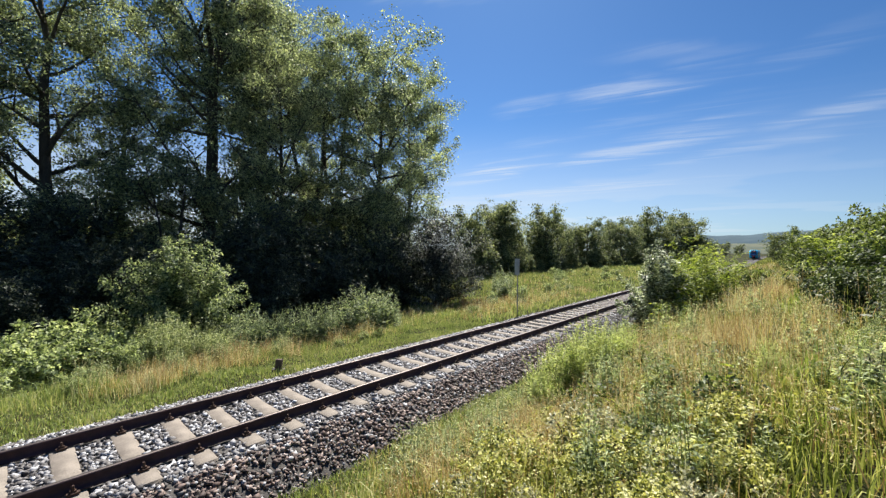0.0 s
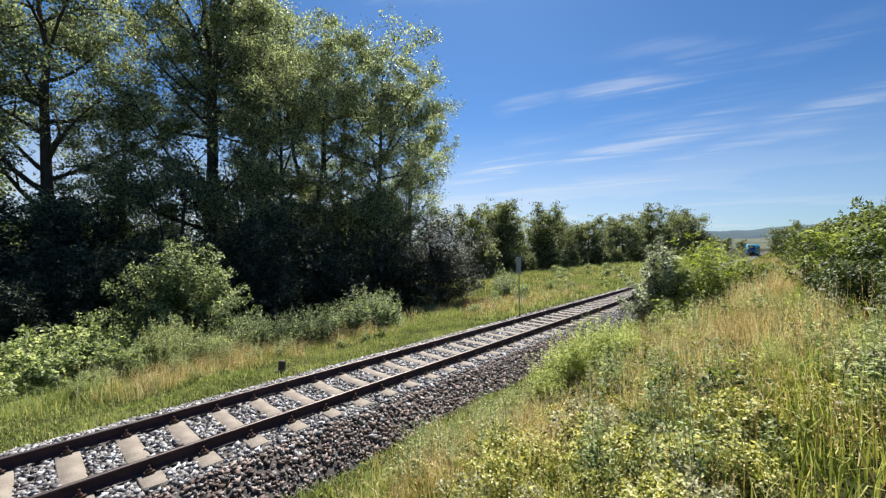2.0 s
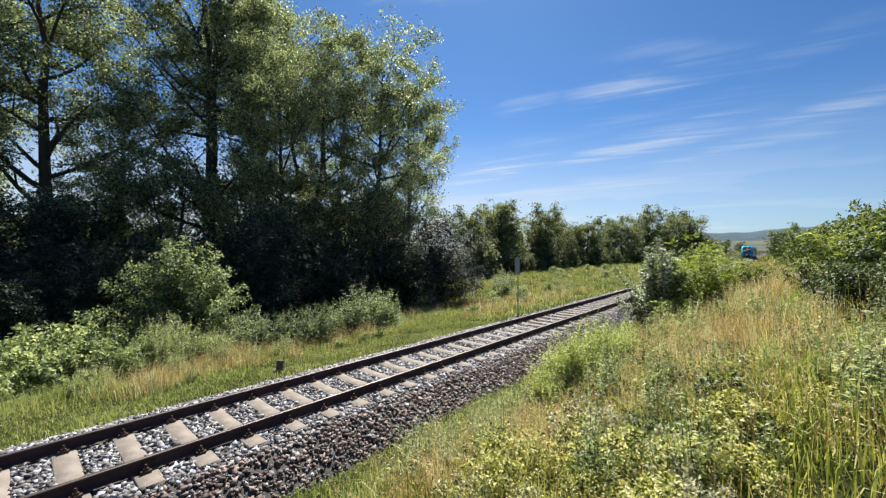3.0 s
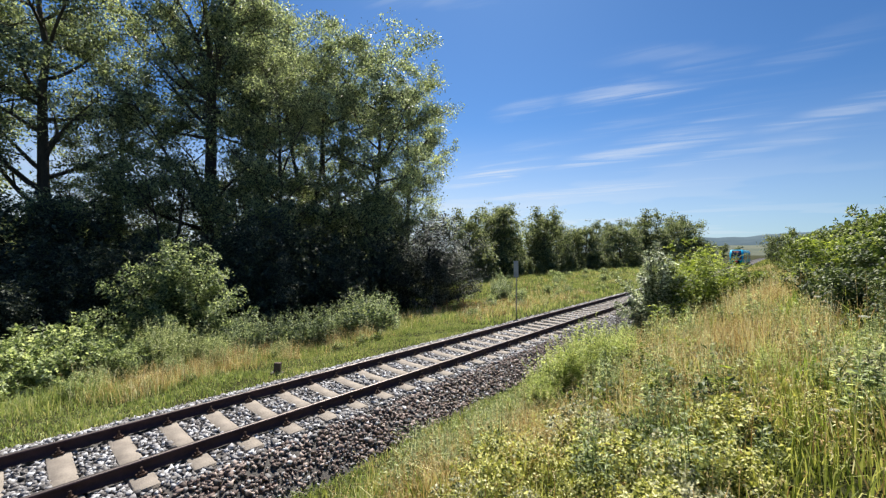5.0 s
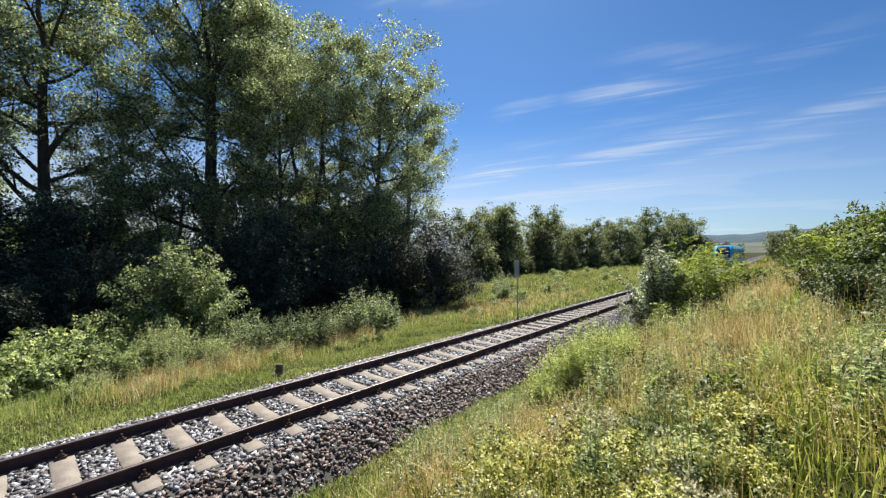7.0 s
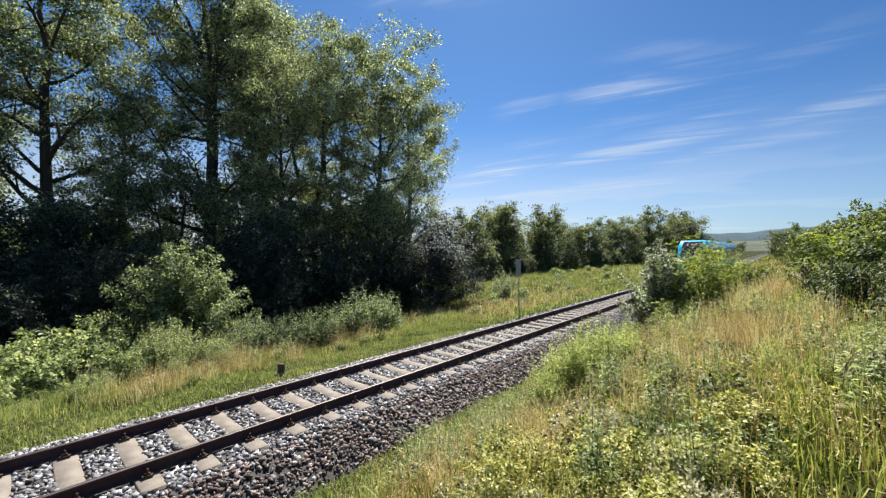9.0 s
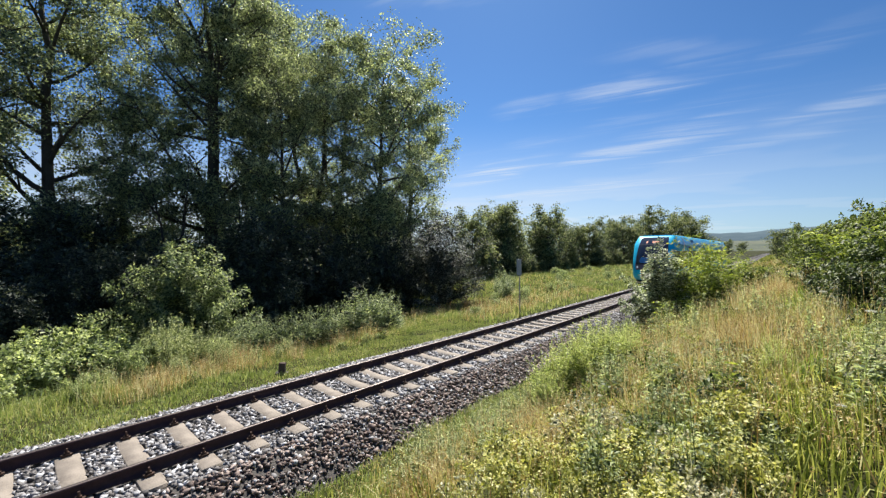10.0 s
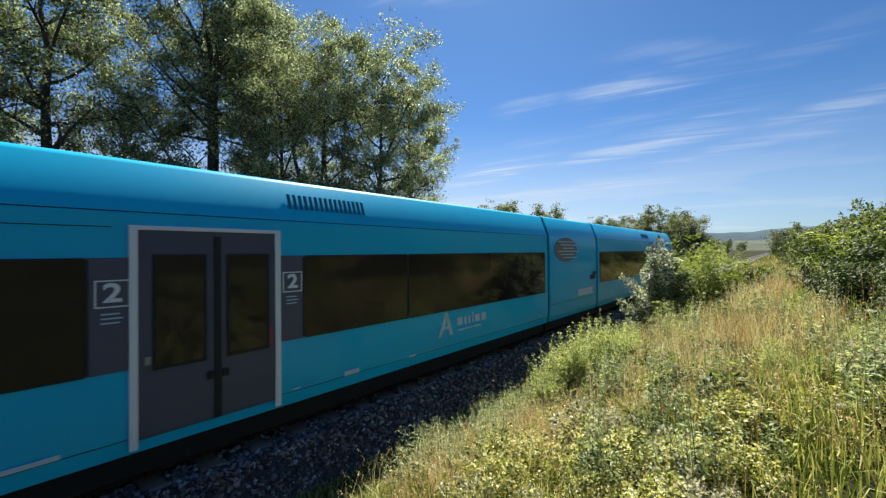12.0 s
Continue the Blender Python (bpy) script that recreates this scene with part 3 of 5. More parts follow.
def nose_point(x, y, z, proud):
    """A point of the nose surface, moved out along its level normal."""
    w, l = half_width(z), SEAM - nose_y(z)
    gx = math.copysign((abs(x) / w) ** (NOSE_N - 1) / w, x)
    gy = -(max(SEAM - y, 0) / l) ** (NOSE_N - 1) / l
    g = math.hypot(gx, gy) or 1
    return (x + proud * gx / g, y + proud * gy / g, z)


def strip_mesh(rows, bm=None, close=False):
    bm = bm or bmesh.new()
    vs = [[bm.verts.new(p) for p in r] for r in rows]
    for a, b in zip(vs, vs[1:]):
        for i in range(len(a) - 1):
            bm.faces.new((a[i], a[i + 1], b[i + 1], b[i]))
    return bm


def smooth_bm(bm, angle=35):
    for f in bm.faces:
        f.smooth = True
    bmesh.ops.recalc_face_normals(bm, faces=bm.faces)
    for e in bm.edges:
        if len(e.link_faces) == 2 and e.calc_face_angle(0) > radians(angle):
            e.smooth = False
    return bm


def thick(bm, depth):
    """Give a sheet a back side, so that it has an edge."""
    bmesh.ops.recalc_face_normals(bm, faces=bm.faces)
    bmesh.ops.solidify(bm, geom=bm.faces[:], thickness=depth)
    return bm


def car_shell_bm():
    """Nose and body of one end car up to the module seam."""
    rows = []
    zs = np.unique(np.concatenate([np.linspace(0.42, 3.84, 40), [3.18, 3.25]]))
    for z in zs:
        r = []
        for a in np.linspace(-1, 1, 57):
            th = a * math.pi / 2
            w, l = half_width(z), SEAM - nose_y(z)
            x = w * math.copysign(abs(math.sin(th)) ** (2 / NOSE_N), th)
            y = SEAM - l * abs(math.cos(th)) ** (2 / NOSE_N)
            r.append((x, y, z))
        rows.append(r)
    bm = strip_mesh(rows)
    top, low = rows[-1], rows[0]
    bm.faces.new([bm.verts.new(p) for p in top])
    bm.faces.new([bm.verts.new(p) for p in reversed(low)])
    prof = [(w, z) for z, w in zip(WZ, WX)]
    ring = [(w, z) for w, z in prof] + [(-w, z) for w, z in reversed(prof[:-1])]
    strip_mesh([[(x, y, z) for x, z in ring] for y in (SEAM + 0.012, 9.0, 14.0, 18.52)], bm)
    for y in (SEAM + 0.012, 18.52):
        bm.faces.new([bm.verts.new((x, y, z)) for x, z in ring])
    bmesh.ops.remove_doubles(bm, verts=bm.verts, dist=0.0005)
    smooth_bm(bm)
    for e in bm.edges:  # crease where the side meets the sloping roof edge
        if all(3.16 < v.co.z < 3.27 for v in e.verts):
            e.smooth = False
    return bm


def side_panel(y0, y1, z0, z1, proud=0.010, lean=0.0, bm=None, steps=None, side=1):
    """A panel that lies on the car side; lean shifts its lower end forwards."""
    zs = steps or [z0] + [z for z in WZ if z0 < z < z1] + [z1]
    rows = []
    for z in zs:
        k = (z1 - z) * lean
        rows.append([(side * (half_width(z) + proud), y0 - k, z + proud * 0.3 * (z > 3.2)), (side * (half_width(z) + proud), y1 - k, z + proud * 0.3 * (z > 3.2))])
    return strip_mesh(rows, bm)


def side_parts(car, side):
    """Windows, doors, stripes and marks on one side of an end car."""
    def sheet(name, mat, y0, y1, z0, z1, proud, lean=0.0, parent=car, label="", depth=0.012):
        return part(name, thick(side_panel(y0, y1, z0, z1, proud, lean, side=side), depth), mat, parent, label)

    # grey window band, broken by the doors
    sheet("window_band", M_GREY, 4.36, 8.05, 1.40, 2.68, 0.006, depth=0.004, label="dark grey window band")
    sheet("window_band", M_GREY, 9.80, 10.16, 1.40, 2.68, 0.006, depth=0.004, label="dark grey window band")
    for y0, y1 in ((4.62, 7.68), (10.19, 12.36), (12.41, 18.28)):
        w = sheet("window", M_GLASS, y0, y1, 1.42, 2.66, 0.016, label="tinted brown side window")
        b = bmesh.new()
        x = side * (1.475 + 0.018)
        for a0, a1, c0, c1 in ((y0 - 0.03, y0, 1.42, 2.66), (y1, y1 + 0.03, 1.42, 2.66), (y0, y1, 1.40, 1.42), (y0, y1, 2.66, 2.68)):
            box_bm(min(x, x - side * 0.012), max(x, x - side * 0.012), a0, a1, c0, c1, bm=b)
        part("seal", b, M_RUBBER, w, "black rubber seal")
    # slanted white stripe, interrupted by the windows
    sheet("stripe", M_WHITE, 6.47, 6.98, 2.70, 3.79, 0.012, 0.43, label="white slanted stripe")
    sheet("stripe", M_WHITE, 5.50, 6.08, 0.44, 1.38, 0.012, 0.59, label="white slanted stripe")
    # double door
    door = sheet("door", M_DOOR, 8.12, 9.73, 0.56, 3.00, 0.012, label="grey double plug door with tall windows")
    x = side * 1.495
    fr = bmesh.new()
    for y0, y1, z0, z1 in ((8.05, 8.13, 0.48, 3.05), (9.72, 9.80, 0.48, 3.05), (8.13, 9.72, 3.0, 3.05)):
        box_bm(min(x - side * 0.03, x + side * 0.012), max(x - side * 0.03, x + side * 0.012), y0, y1, z0, z1, 0.006, bm=fr)
    part("door_frame", fr, M_WHITE, door, "white door surround")
    for y0, y1 in ((8.30, 8.80), (9.10, 9.60)):
        sheet("door_window", M_GLASS, y0, y1, 1.38, 2.68, 0.022, parent=door, label="tinted door window")
        b = bmesh.new()
        for a0, a1, c0, c1 in ((y0 - 0.03, y0, 1.35, 2.71), (y1, y1 + 0.03, 1.35, 2.71), (y0, y1, 1.35, 1.38), (y0, y1, 2.68, 2.71)):
            box_bm(min(x - side * 0.01, x + side * 0.008), max(x - side * 0.01, x + side * 0.008), a0, a1, c0, c1, bm=b)
        part("seal", b, M_RUBBER, door, "black rubber seal")
    part("door_seal", box_bm(min(x - side * 0.02, x + side * 0.01), max(x - side * 0.02, x + side * 0.01), 8.92, 9.00, 0.58, 2.94, 0.008), M_RUBBER, door, "black rubber centre seal")
    for y in (8.87, 9.05):
        part("door_guide", box_bm(min(x, x + side * 0.03), max(x, x + side * 0.03), y - 0.035, y + 0.035, 1.10, 1.20, 0.01), M_RUBBER, door)
    part("door_button", box_bm(min(x - side * 0.01, x + side * 0.012), max(x - side * 0.01, x + side * 0.012), 8.19, 8.25, 1.42, 1.52, 0.008), M_GALV, door, "pale door button")
    part("reflector", box_bm(min(x - side * 0.01, x + side * 0.008), max(x - side * 0.01, x + side * 0.008), 9.63, 9.68, 1.42, 1.68, 0.006), plain("dull_red", (0.22, 0.05, 0.05), 0.5), door, "dull red marker strip")
    # class signs beside the door
    for y in (7.91, 9.99):
        class_sign(car, y, side)
    # roof edge grille, panel seams
    g = bmesh.new()
    for i in range(16):
        y = 9.98 + i * 0.092
        strip_mesh([[(side * (half_width(z) + 0.012), y, z), (side * (half_width(z) + 0.012), y + 0.05, z)] for z in (3.40, 3.52, 3.63)], g)
    part("roof_grille", thick(g, 0.012), M_GRILLE, car, "dark louvred air grille")
    for z, y0, y1 in ((3.20, SEAM, 18.5), (0.60, SEAM, 18.5)):
        part("panel_seam", side_panel(y0, y1, z, z + 0.012, 0.002, side=side), M_RUBBER, car)
    part("panel_seam", side_panel(4.9, 7.9, 3.02, 3.03, 0.003, side=side), M_RUBBER, car)
    part("panel_seam", side_panel(SEAM - 0.004, SEAM + 0.014, 0.44, 3.72, 0.004, side=side), M_RUBBER, car)
    # cab side window in the grey wedge
    def wedge(z0, z1, ya, yb, y1, proud, n=12, m=17):
        rows = []
        for z in np.linspace(z0, z1, n):
            k = (z - z0) / (z1 - z0)
            y0 = ya + (yb - ya) * k ** 0.9
            rows.append([nose_point(side * nose_x_at(y, z), y, z, proud) for y in np.linspace(y0, y1, m)])
        return thick(strip_mesh(rows), 0.006)
    part("cab_window_band", wedge(1.40, 2.68, 2.52, 3.36, SEAM - 0.01, 0.012), M_GREY, car, "dark grey cab side panel")
    part("panel_seam", wedge(1.300, 1.312, 2.40, 2.40, SEAM - 0.01, 0.004, 2), M_RUBBER, car)
    cw = part("cab_window", wedge(1.70, 2.66, 2.66, 3.36, 3.74, 0.022), M_GLASS, car, "slanted cab side window")
    b = bmesh.new()
    xw = side * 1.485
    for a0, a1, c0, c1 in ((3.80, 3.83, 1.82, 2.66), (4.20, 4.23, 1.82, 2.66), (3.83, 4.20, 1.82, 1.85), (3.83, 4.20, 2.63, 2.66), (3.83, 4.20, 2.26, 2.29)):
        box_bm(min(xw, xw + side * 0.02), max(xw, xw + side * 0.02), a0, a1, c0, c1, bm=b)
    part("hopper_frame", b, M_RUBBER, cw, "black sliding window frame")
    part("hopper_pane", box_bm(min(xw, xw + side * 0.012), max(xw, xw + side * 0.012), 3.83, 4.20, 1.85, 2.63), M_GLASS, cw)
    # emblem and operator mark as plain shapes
    em = bmesh.new()
    x = side * 1.481
    for pts in (((13.27, 0.85), (13.37, 0.85), (13.58, 1.26), (13.50, 1.36)), ((13.50, 1.36), (13.58, 1.36), (13.78, 0.85), (13.66, 0.85)), ((13.43, 1.0), (13.64, 1.0), (13.62, 1.06), (13.45, 1.06))):
        em.faces.new([em.verts.new((x, y, z)) for y, z in pts])
    part("emblem", thick(em, 0.004), M_MARKING, car, "white triangular emblem")
    bars = bmesh.new()
    for y0, y1, h in ((13.92, 14.12, 0.18), (14.19, 14.27, 0.18), (14.34, 14.42, 0.18), (14.49, 14.54, 0.24), (14.60, 14.80, 0.18), (14.87, 15.07, 0.18)):
        box_bm(min(x, x + side * 0.004), max(x, x + side * 0.004), y0, y1, 1.02, 1.02 + h, bm=bars)
    for y0, y1 in ((13.95, 14.5), (14.56, 14.85)):
        box_bm(min(x, x + side * 0.004), max(x, x + side * 0.004), y0, y1, 0.90, 0.93, bm=bars)
    part("operator_mark", bars, M_MARKING, car, "white operator mark")
    for y0, y1, z0, z1 in ((9.98, 10.10, 0.64, 0.66), (7.0, 7.5, 0.62, 0.67), (10.9, 11.2, 0.62, 0.70), (12.4, 12.6, 0.62, 0.65), (5.02, 5.12, 0.64, 0.72), (6.6, 6.66, 0.78, 0.84)):
        part("small_marking", box_bm(min(x, x + side * 0.003), max(x, x + side * 0.003), y0, y1, z0, z1), M_MARKING, car, "faded white technical marking")


def class_sign(car, y, side):
    x = side * 1.486
    bm = bmesh.new()
    ring = [[(x + side * d, y + a, 2.28 + c) for a, c in ((-k, -k), (k, -k), (k, k), (-k, k), (-k, -k))] for k, d in ((0.137, 0.0), (0.137, 0.005), (0.152, 0.005), (0.152, 0.0))]
    strip_mesh(ring, bm)
    sign = part("class_sign", bm, M_WHITE, car, "white framed second class sign")
    for k in range(3):
        part("notice_bar", box_bm(min(x, x + side * 0.004), max(x, x + side * 0.004), y - 0.10, y + 0.06 + 0.03 * (k % 2), 2.05 - 0.05 * k, 2.065 - 0.05 * k), M_MARKING, sign)
    cu = bpy.data.curves.new("numeral", "FONT")
    cu.body, cu.size, cu.align_x, cu.align_y, cu.extrude, cu.offset = "2", 0.29, "CENTER", "CENTER", 0.002, 0.008
    tmp = bpy.data.objects.new("numeral", cu)
    scene.collection.objects.link(tmp)
    me = bpy.data.meshes.new_from_object(tmp.evaluated_get(bpy.context.evaluated_depsgraph_get()))
    bpy.data.objects.remove(tmp)
    ob = link_mesh("numeral", me, M_WHITE, sign, "white numeral 2")
    ob.matrix_basis = pose(x + side * 0.003, y, 2.28, 90, 0, 90 * side) @ Matrix.Diagonal((1.15, 1, 1, 1))


def front_parts(car):
    def patch(z0, z1, xw, proud, n=12, m=17, x0=None):
        rows = []
        for z in np.linspace(z0, z1, n):
            w = xw(z)
            rows.append([nose_point(x, nose_y_at(x, z), z + proud * 0.3, proud) for x in np.linspace(-w if x0 is None else x0(z), w, m)])
        return thick(strip_mesh(rows), 0.008)
    def w_screen(z):
        return float(np.interp(z, (1.7, 2.4, 3.1, 3.74), (1.05, 1.04, 0.99, 0.90)))
    part("windscreen", smooth_bm(patch(1.74, 3.72, w_screen, 0.012)), M_SCREEN, car, "large dark sloping windscreen")
    part("front_mask", smooth_bm(patch(1.30, 1.70, lambda z: 1.06 - 0.10 * (1.70 - z), 0.012, 5)), M_GREY, car, "dark grey panel below the windscreen")
    part("screen_edge", smooth_bm(patch(1.69, 1.745, lambda z: 1.06, 0.016, 2)), M_RUBBER, car)
    # no hole here: the recess's darkness is a black sheet on the nose
    part("mouth_shade", smooth_bm(patch(0.43, 1.18, lambda z: 0.66, 0.012, 8)), M_BLACK, car, "black sheet on the nose for the shaded coupler opening")
    for s in (-1, 1):
        lamp = bmesh.new()
        y = nose_y_at(0.88, 1.48)
        bmesh.ops.create_uvsphere(lamp, u_segments=12, v_segments=8, radius=0.085, matrix=Matrix.Translation((s * 0.88, y + 0.01, 1.48)) @ Matrix.Diagonal((1, 0.6, 1, 1)))
        part("headlamp", smooth_bm(lamp), M_LAMP, car, "round white headlamp")
        rl = bmesh.new()
        bmesh.ops.create_uvsphere(rl, u_segments=10, v_segments=6, radius=0.045, matrix=Matrix.Translation((s * 0.64, nose_y_at(0.64, 1.44), 1.44)) @ Matrix.Diagonal((1, 0.5, 1, 1)))
        part("tail_lamp", smooth_bm(rl), M_GREY, car, "small unlit marker lamp")
    for x0, x1 in ((-0.52, -0.40), (-0.10, 0.04), (0.06, 0.20), (0.22, 0.34)):
        disp = bmesh.new()
        disp.faces.new([disp.verts.new((x, nose_y_at(x, z) - 0.024, z)) for x, z in ((x0, 3.30), (x1, 3.30), (x1, 3.43), (x0, 3.43))])
        part("display_segment", thick(disp, 0.004), M_ORANGE, car, "orange lit destination display segment")
    part("display_sill", smooth_bm(patch(3.14, 3.17, w_screen, 0.02, 2)), M_RUBBER, car)
    # mottled blue patch laid just outside the glass
    part("windscreen_patch", smooth_bm(patch(1.82, 2.20, lambda z: 0.80 - 0.5 * abs(z - 1.95), 0.014, 6)), M_BLUE_PATCH, car, "bright blue patch low on the windscreen")
    em = bmesh.new()
    for pts in (((-0.12, 1.32), (-0.06, 1.32), (0.02, 1.54), (-0.02, 1.58)), ((-0.02, 1.58), (0.03, 1.58), (0.14, 1.32), (0.07, 1.32))):
        em.faces.new([em.verts.new((x, nose_y_at(x, z) - 0.03, z)) for x, z in pts])
    part("emblem", thick(em, 0.004), M_WHITE, car, "white triangular emblem")
    v, f = tube([(0.1, nose_y_at(0.1, 1.75) - 0.03, 1.75), (-0.35, nose_y_at(0.35, 2.1) - 0.04, 2.1), (-0.62, nose_y_at(0.62, 2.5) - 0.035, 2.5)], [0.012, 0.012, 0.008], 5)
    link_mesh("wiper", fast_mesh("wiper", v, [f]), M_RUBBER, car, "black windscreen wiper")
    # coupler with red cover, hoses, rail guard
    cp = bmesh.new()
    bmesh.ops.create_cone(cp, cap_ends=True, segments=12, radius1=0.13, radius2=0.11, depth=0.9, matrix=Matrix.Translation((0, 2.3, 0.96)) @ Matrix.Rotation(radians(90), 4, "X"))
    coupler = part("coupler", smooth_bm(cp), M_BLACK, car, "black automatic coupler shaft")
    cv = box_bm(-0.29, 0.29, 1.50, 2.06, 0.70, 1.24, 0.16, segments=5)
    for vtx in cv.verts:
        if vtx.co.y > 1.85:
            vtx.co.x *= 0.82; vtx.co.z = 0.97 + (vtx.co.z - 0.97) * 0.85
        vtx.co += Vector((0.02 * math.sin(9 * vtx.co.z + 5 * vtx.co.y), 0, 0.015 * math.sin(8 * vtx.co.x)))
    part("coupler_cover", smooth_bm(cv, 50), M_RED, coupler, "red fabric coupler cover")
    for k, (xa, xb, drop) in enumerate(((0.25, 0.45, 0.30), (0.32, 0.62, 0.34), (0.30, 0.80, 0.28), (-0.3, -0.55, 0.30), (-0.33, -0.7, 0.33))):
        pts = [(xa + (xb - xa) * t, 1.95 + 0.75 * t, 0.86 - 0.10 * t - drop * 4 * t * (1 - t) * 0.8) for t in np.linspace(0, 1, 12)]
        v, f = tube(pts, [0.022] * 12, 6)
        link_mesh("hose", fast_mesh("hose", v, [f]), M_RUBBER, coupler, "black brake hose")
    pl = bmesh.new()
    out = [(x, 2.82 + 0.55 * abs(x / 1.25) ** 2.2) for x in np.linspace(-1.25, 1.25, 15)]
    strip_mesh([[(x, y, 0.24) for x, y in out], [(x, y - 0.05, 0.36) for x, y in out]], pl)
    part("rail_guard", thick(pl, 0.02), M_PLOW, car, "yellowish grey rail guard")


def make_end_car(train):
    car = part("end_car", car_shell_bm(), M_BLUE, train, "turquoise end car with rounded nose")
    for s in (1, -1):
        side_parts(car, s)
    front_parts(car)
    # reaches wide and low to stand in for shade under the car
    sk = box_bm(-1.36, 1.36, 3.6, 18.4, 0.14, 0.43, 0.03)
    part("underframe", sk, M_BLACK, car, "black underframe, widened and lowered to fill the shade below the car")
    for y in (8.0, 12.5, 15.5):
        part("roof_vent", box_bm(-0.6, 0.6, y, y + 1.4, 3.86, 3.93, 0.02), M_GREY, car)
    v, f = tube([(0.35, 13.2, 3.80), (0.35, 13.2, 3.98), (0.35, 13.22, 4.12)], [0.03, 0.012, 0.004], 6)
    link_mesh("antenna", fast_mesh("antenna", v, [f]), M_RUBBER, car)
    return car


def make_train():
    train = tagged(new("railcar"), "turquoise diesel railcar with short power module rolling on the track", "train")
    front = make_end_car(train)
    rear = copy_thing(front, pose(0, 2 * 20.78, 0, 0, 0, 180))
    # power module
    prof = [(w - 0.005, z) for z, w in zip(WZ, WX)]
    ring = [(w, z) for w, z in prof] + [(-w, z) for w, z in reversed(prof[:-1])]
    bm = strip_mesh([[(x, y, z) for x, z in ring] for y in (18.70, 22.86)])
    for y in (18.70, 22.86):
        bm.faces.new([bm.verts.new((x, y, z)) for x, z in ring])
    bmesh.ops.remove_doubles(bm, verts=bm.verts, dist=0.0005)
    mod = part("power_module", smooth_bm(bm), M_BLUE, train, "short turquoise power module")
    for y in (18.61, 22.95):
        b = bmesh.new()
        ringg = [(w * 0.965, 0.5 + (z - 0.42) * 0.97) for w, z in ring]
        strip_mesh([[(x, y + d, z) for x, z in ringg] for d in (-0.12, -0.06, 0.0, 0.06, 0.12)], b)
        part("gangway_bellows", smooth_bm(b), M_RUBBER, train, "black gangway bellows")
    for s in (1, -1):
        fan = bmesh.new()
        x = s * 1.474
        bmesh.ops.create_cone(fan, cap_ends=True, segments=28, radius1=0.62, radius2=0.62, depth=0.02, matrix=Matrix.Translation((x, 19.95, 2.76)) @ Matrix.Diagonal((1, 1.5, 0.68, 1)) @ Matrix.Rotation(radians(90), 4, "Y"))
        part("round_mark", fan, plain("brown_grey_film", (0.16, 0.14, 0.14), 0.5), mod, "round grey-brown notice area")
        lines = bmesh.new()
        for i in range(6):
            box_bm(min(x, x + s * 0.014), max(x, x + s * 0.014), 19.3 + 0.2 * (i % 3), 20.6 + 0.4 * (i % 2), 3.02 - i * 0.11, 3.05 - i * 0.11, bm=lines)
        box_bm(min(x, x + s * 0.01), max(x, x + s * 0.01), 20.9, 22.4, 1.05, 1.30, bm=lines)
        part("notice_lines", lines, M_MARKING, mod, "white unreadable notice lines")
        hat = bmesh.new()
        box_bm(min(x, x + s * 0.012), max(x, x + s * 0.012), 22.2, 22.7, 1.60, 1.78, 0.004, bm=hat)
        box_bm(min(x, x + s * 0.012), max(x, x + s * 0.012), 22.45, 22.8, 1.78, 1.90, 0.004, bm=hat)
        part("black_emblem", hat, M_RUBBER, mod, "black shape on the module side")
        part("module_seam", box_bm(min(x, x + s * 0.004), max(x, x + s * 0.004), 18.75, 22.8, 0.96, 0.972), M_RUBBER, mod)
    # module underframe, with the same built-in shade below the body
    part("underframe", box_bm(-1.36, 1.36, 18.5, 23.1, 0.14, 0.43, 0.03), M_BLACK, mod, "black underframe, widened and lowered to fill the shade below the car")
    wheels = []
    for y in (5.6, 19.6, 21.9, 36.0):
        bg = tagged(part("bogie", box_bm(-1.05, 1.05, y - 0.9, y + 0.9, 0.25, 0.42, 0.04), M_BLACK, train), "black running gear")
        w = bmesh.new()
        for s in (-0.7525, 0.7525):
            bmesh.ops.create_cone(w, cap_ends=True, segments=28, radius1=0.43, radius2=0.43, depth=0.13, matrix=Matrix.Translation((s, 0, 0)) @ Matrix.Rotation(radians(90), 4, "Y"))
        bmesh.ops.create_cone(w, cap_ends=True, segments=12, radius1=0.09, radius2=0.09, depth=1.5, matrix=Matrix.Rotation(radians(90), 4, "Y"))
        ws = part("wheelset", w, M_WHEEL, train, "steel wheelset")
        wheels.append((ws, y))
    return train, wheels


railcar, WHEELSETS = make_train()


# ---- trees and bushes ----
def crown_shape(kind, k):
    """Relative crown radius at height share k."""
    if kind == "poplar":
        return float(np.interp(k, (0, 0.15, 0.45, 0.75, 0.92, 1), (0.55, 0.85, 1.0, 0.85, 0.55, 0.2)))
    if kind == "pointed":
        return float(np.interp(k, (0, 0.2, 0.5, 0.75, 1), (0.85, 1.0, 0.7, 0.36, 0.05)))
    return float(np.interp(k, (0, 0.2, 0.5, 0.8, 1), (0.6, 0.95, 1.0, 0.7, 0.15)))


def along(points, q):
    t = np.linspace(0, 1, len(points))
    return np.array([np.interp(q, t, points[:, j]) for j in range(3)])


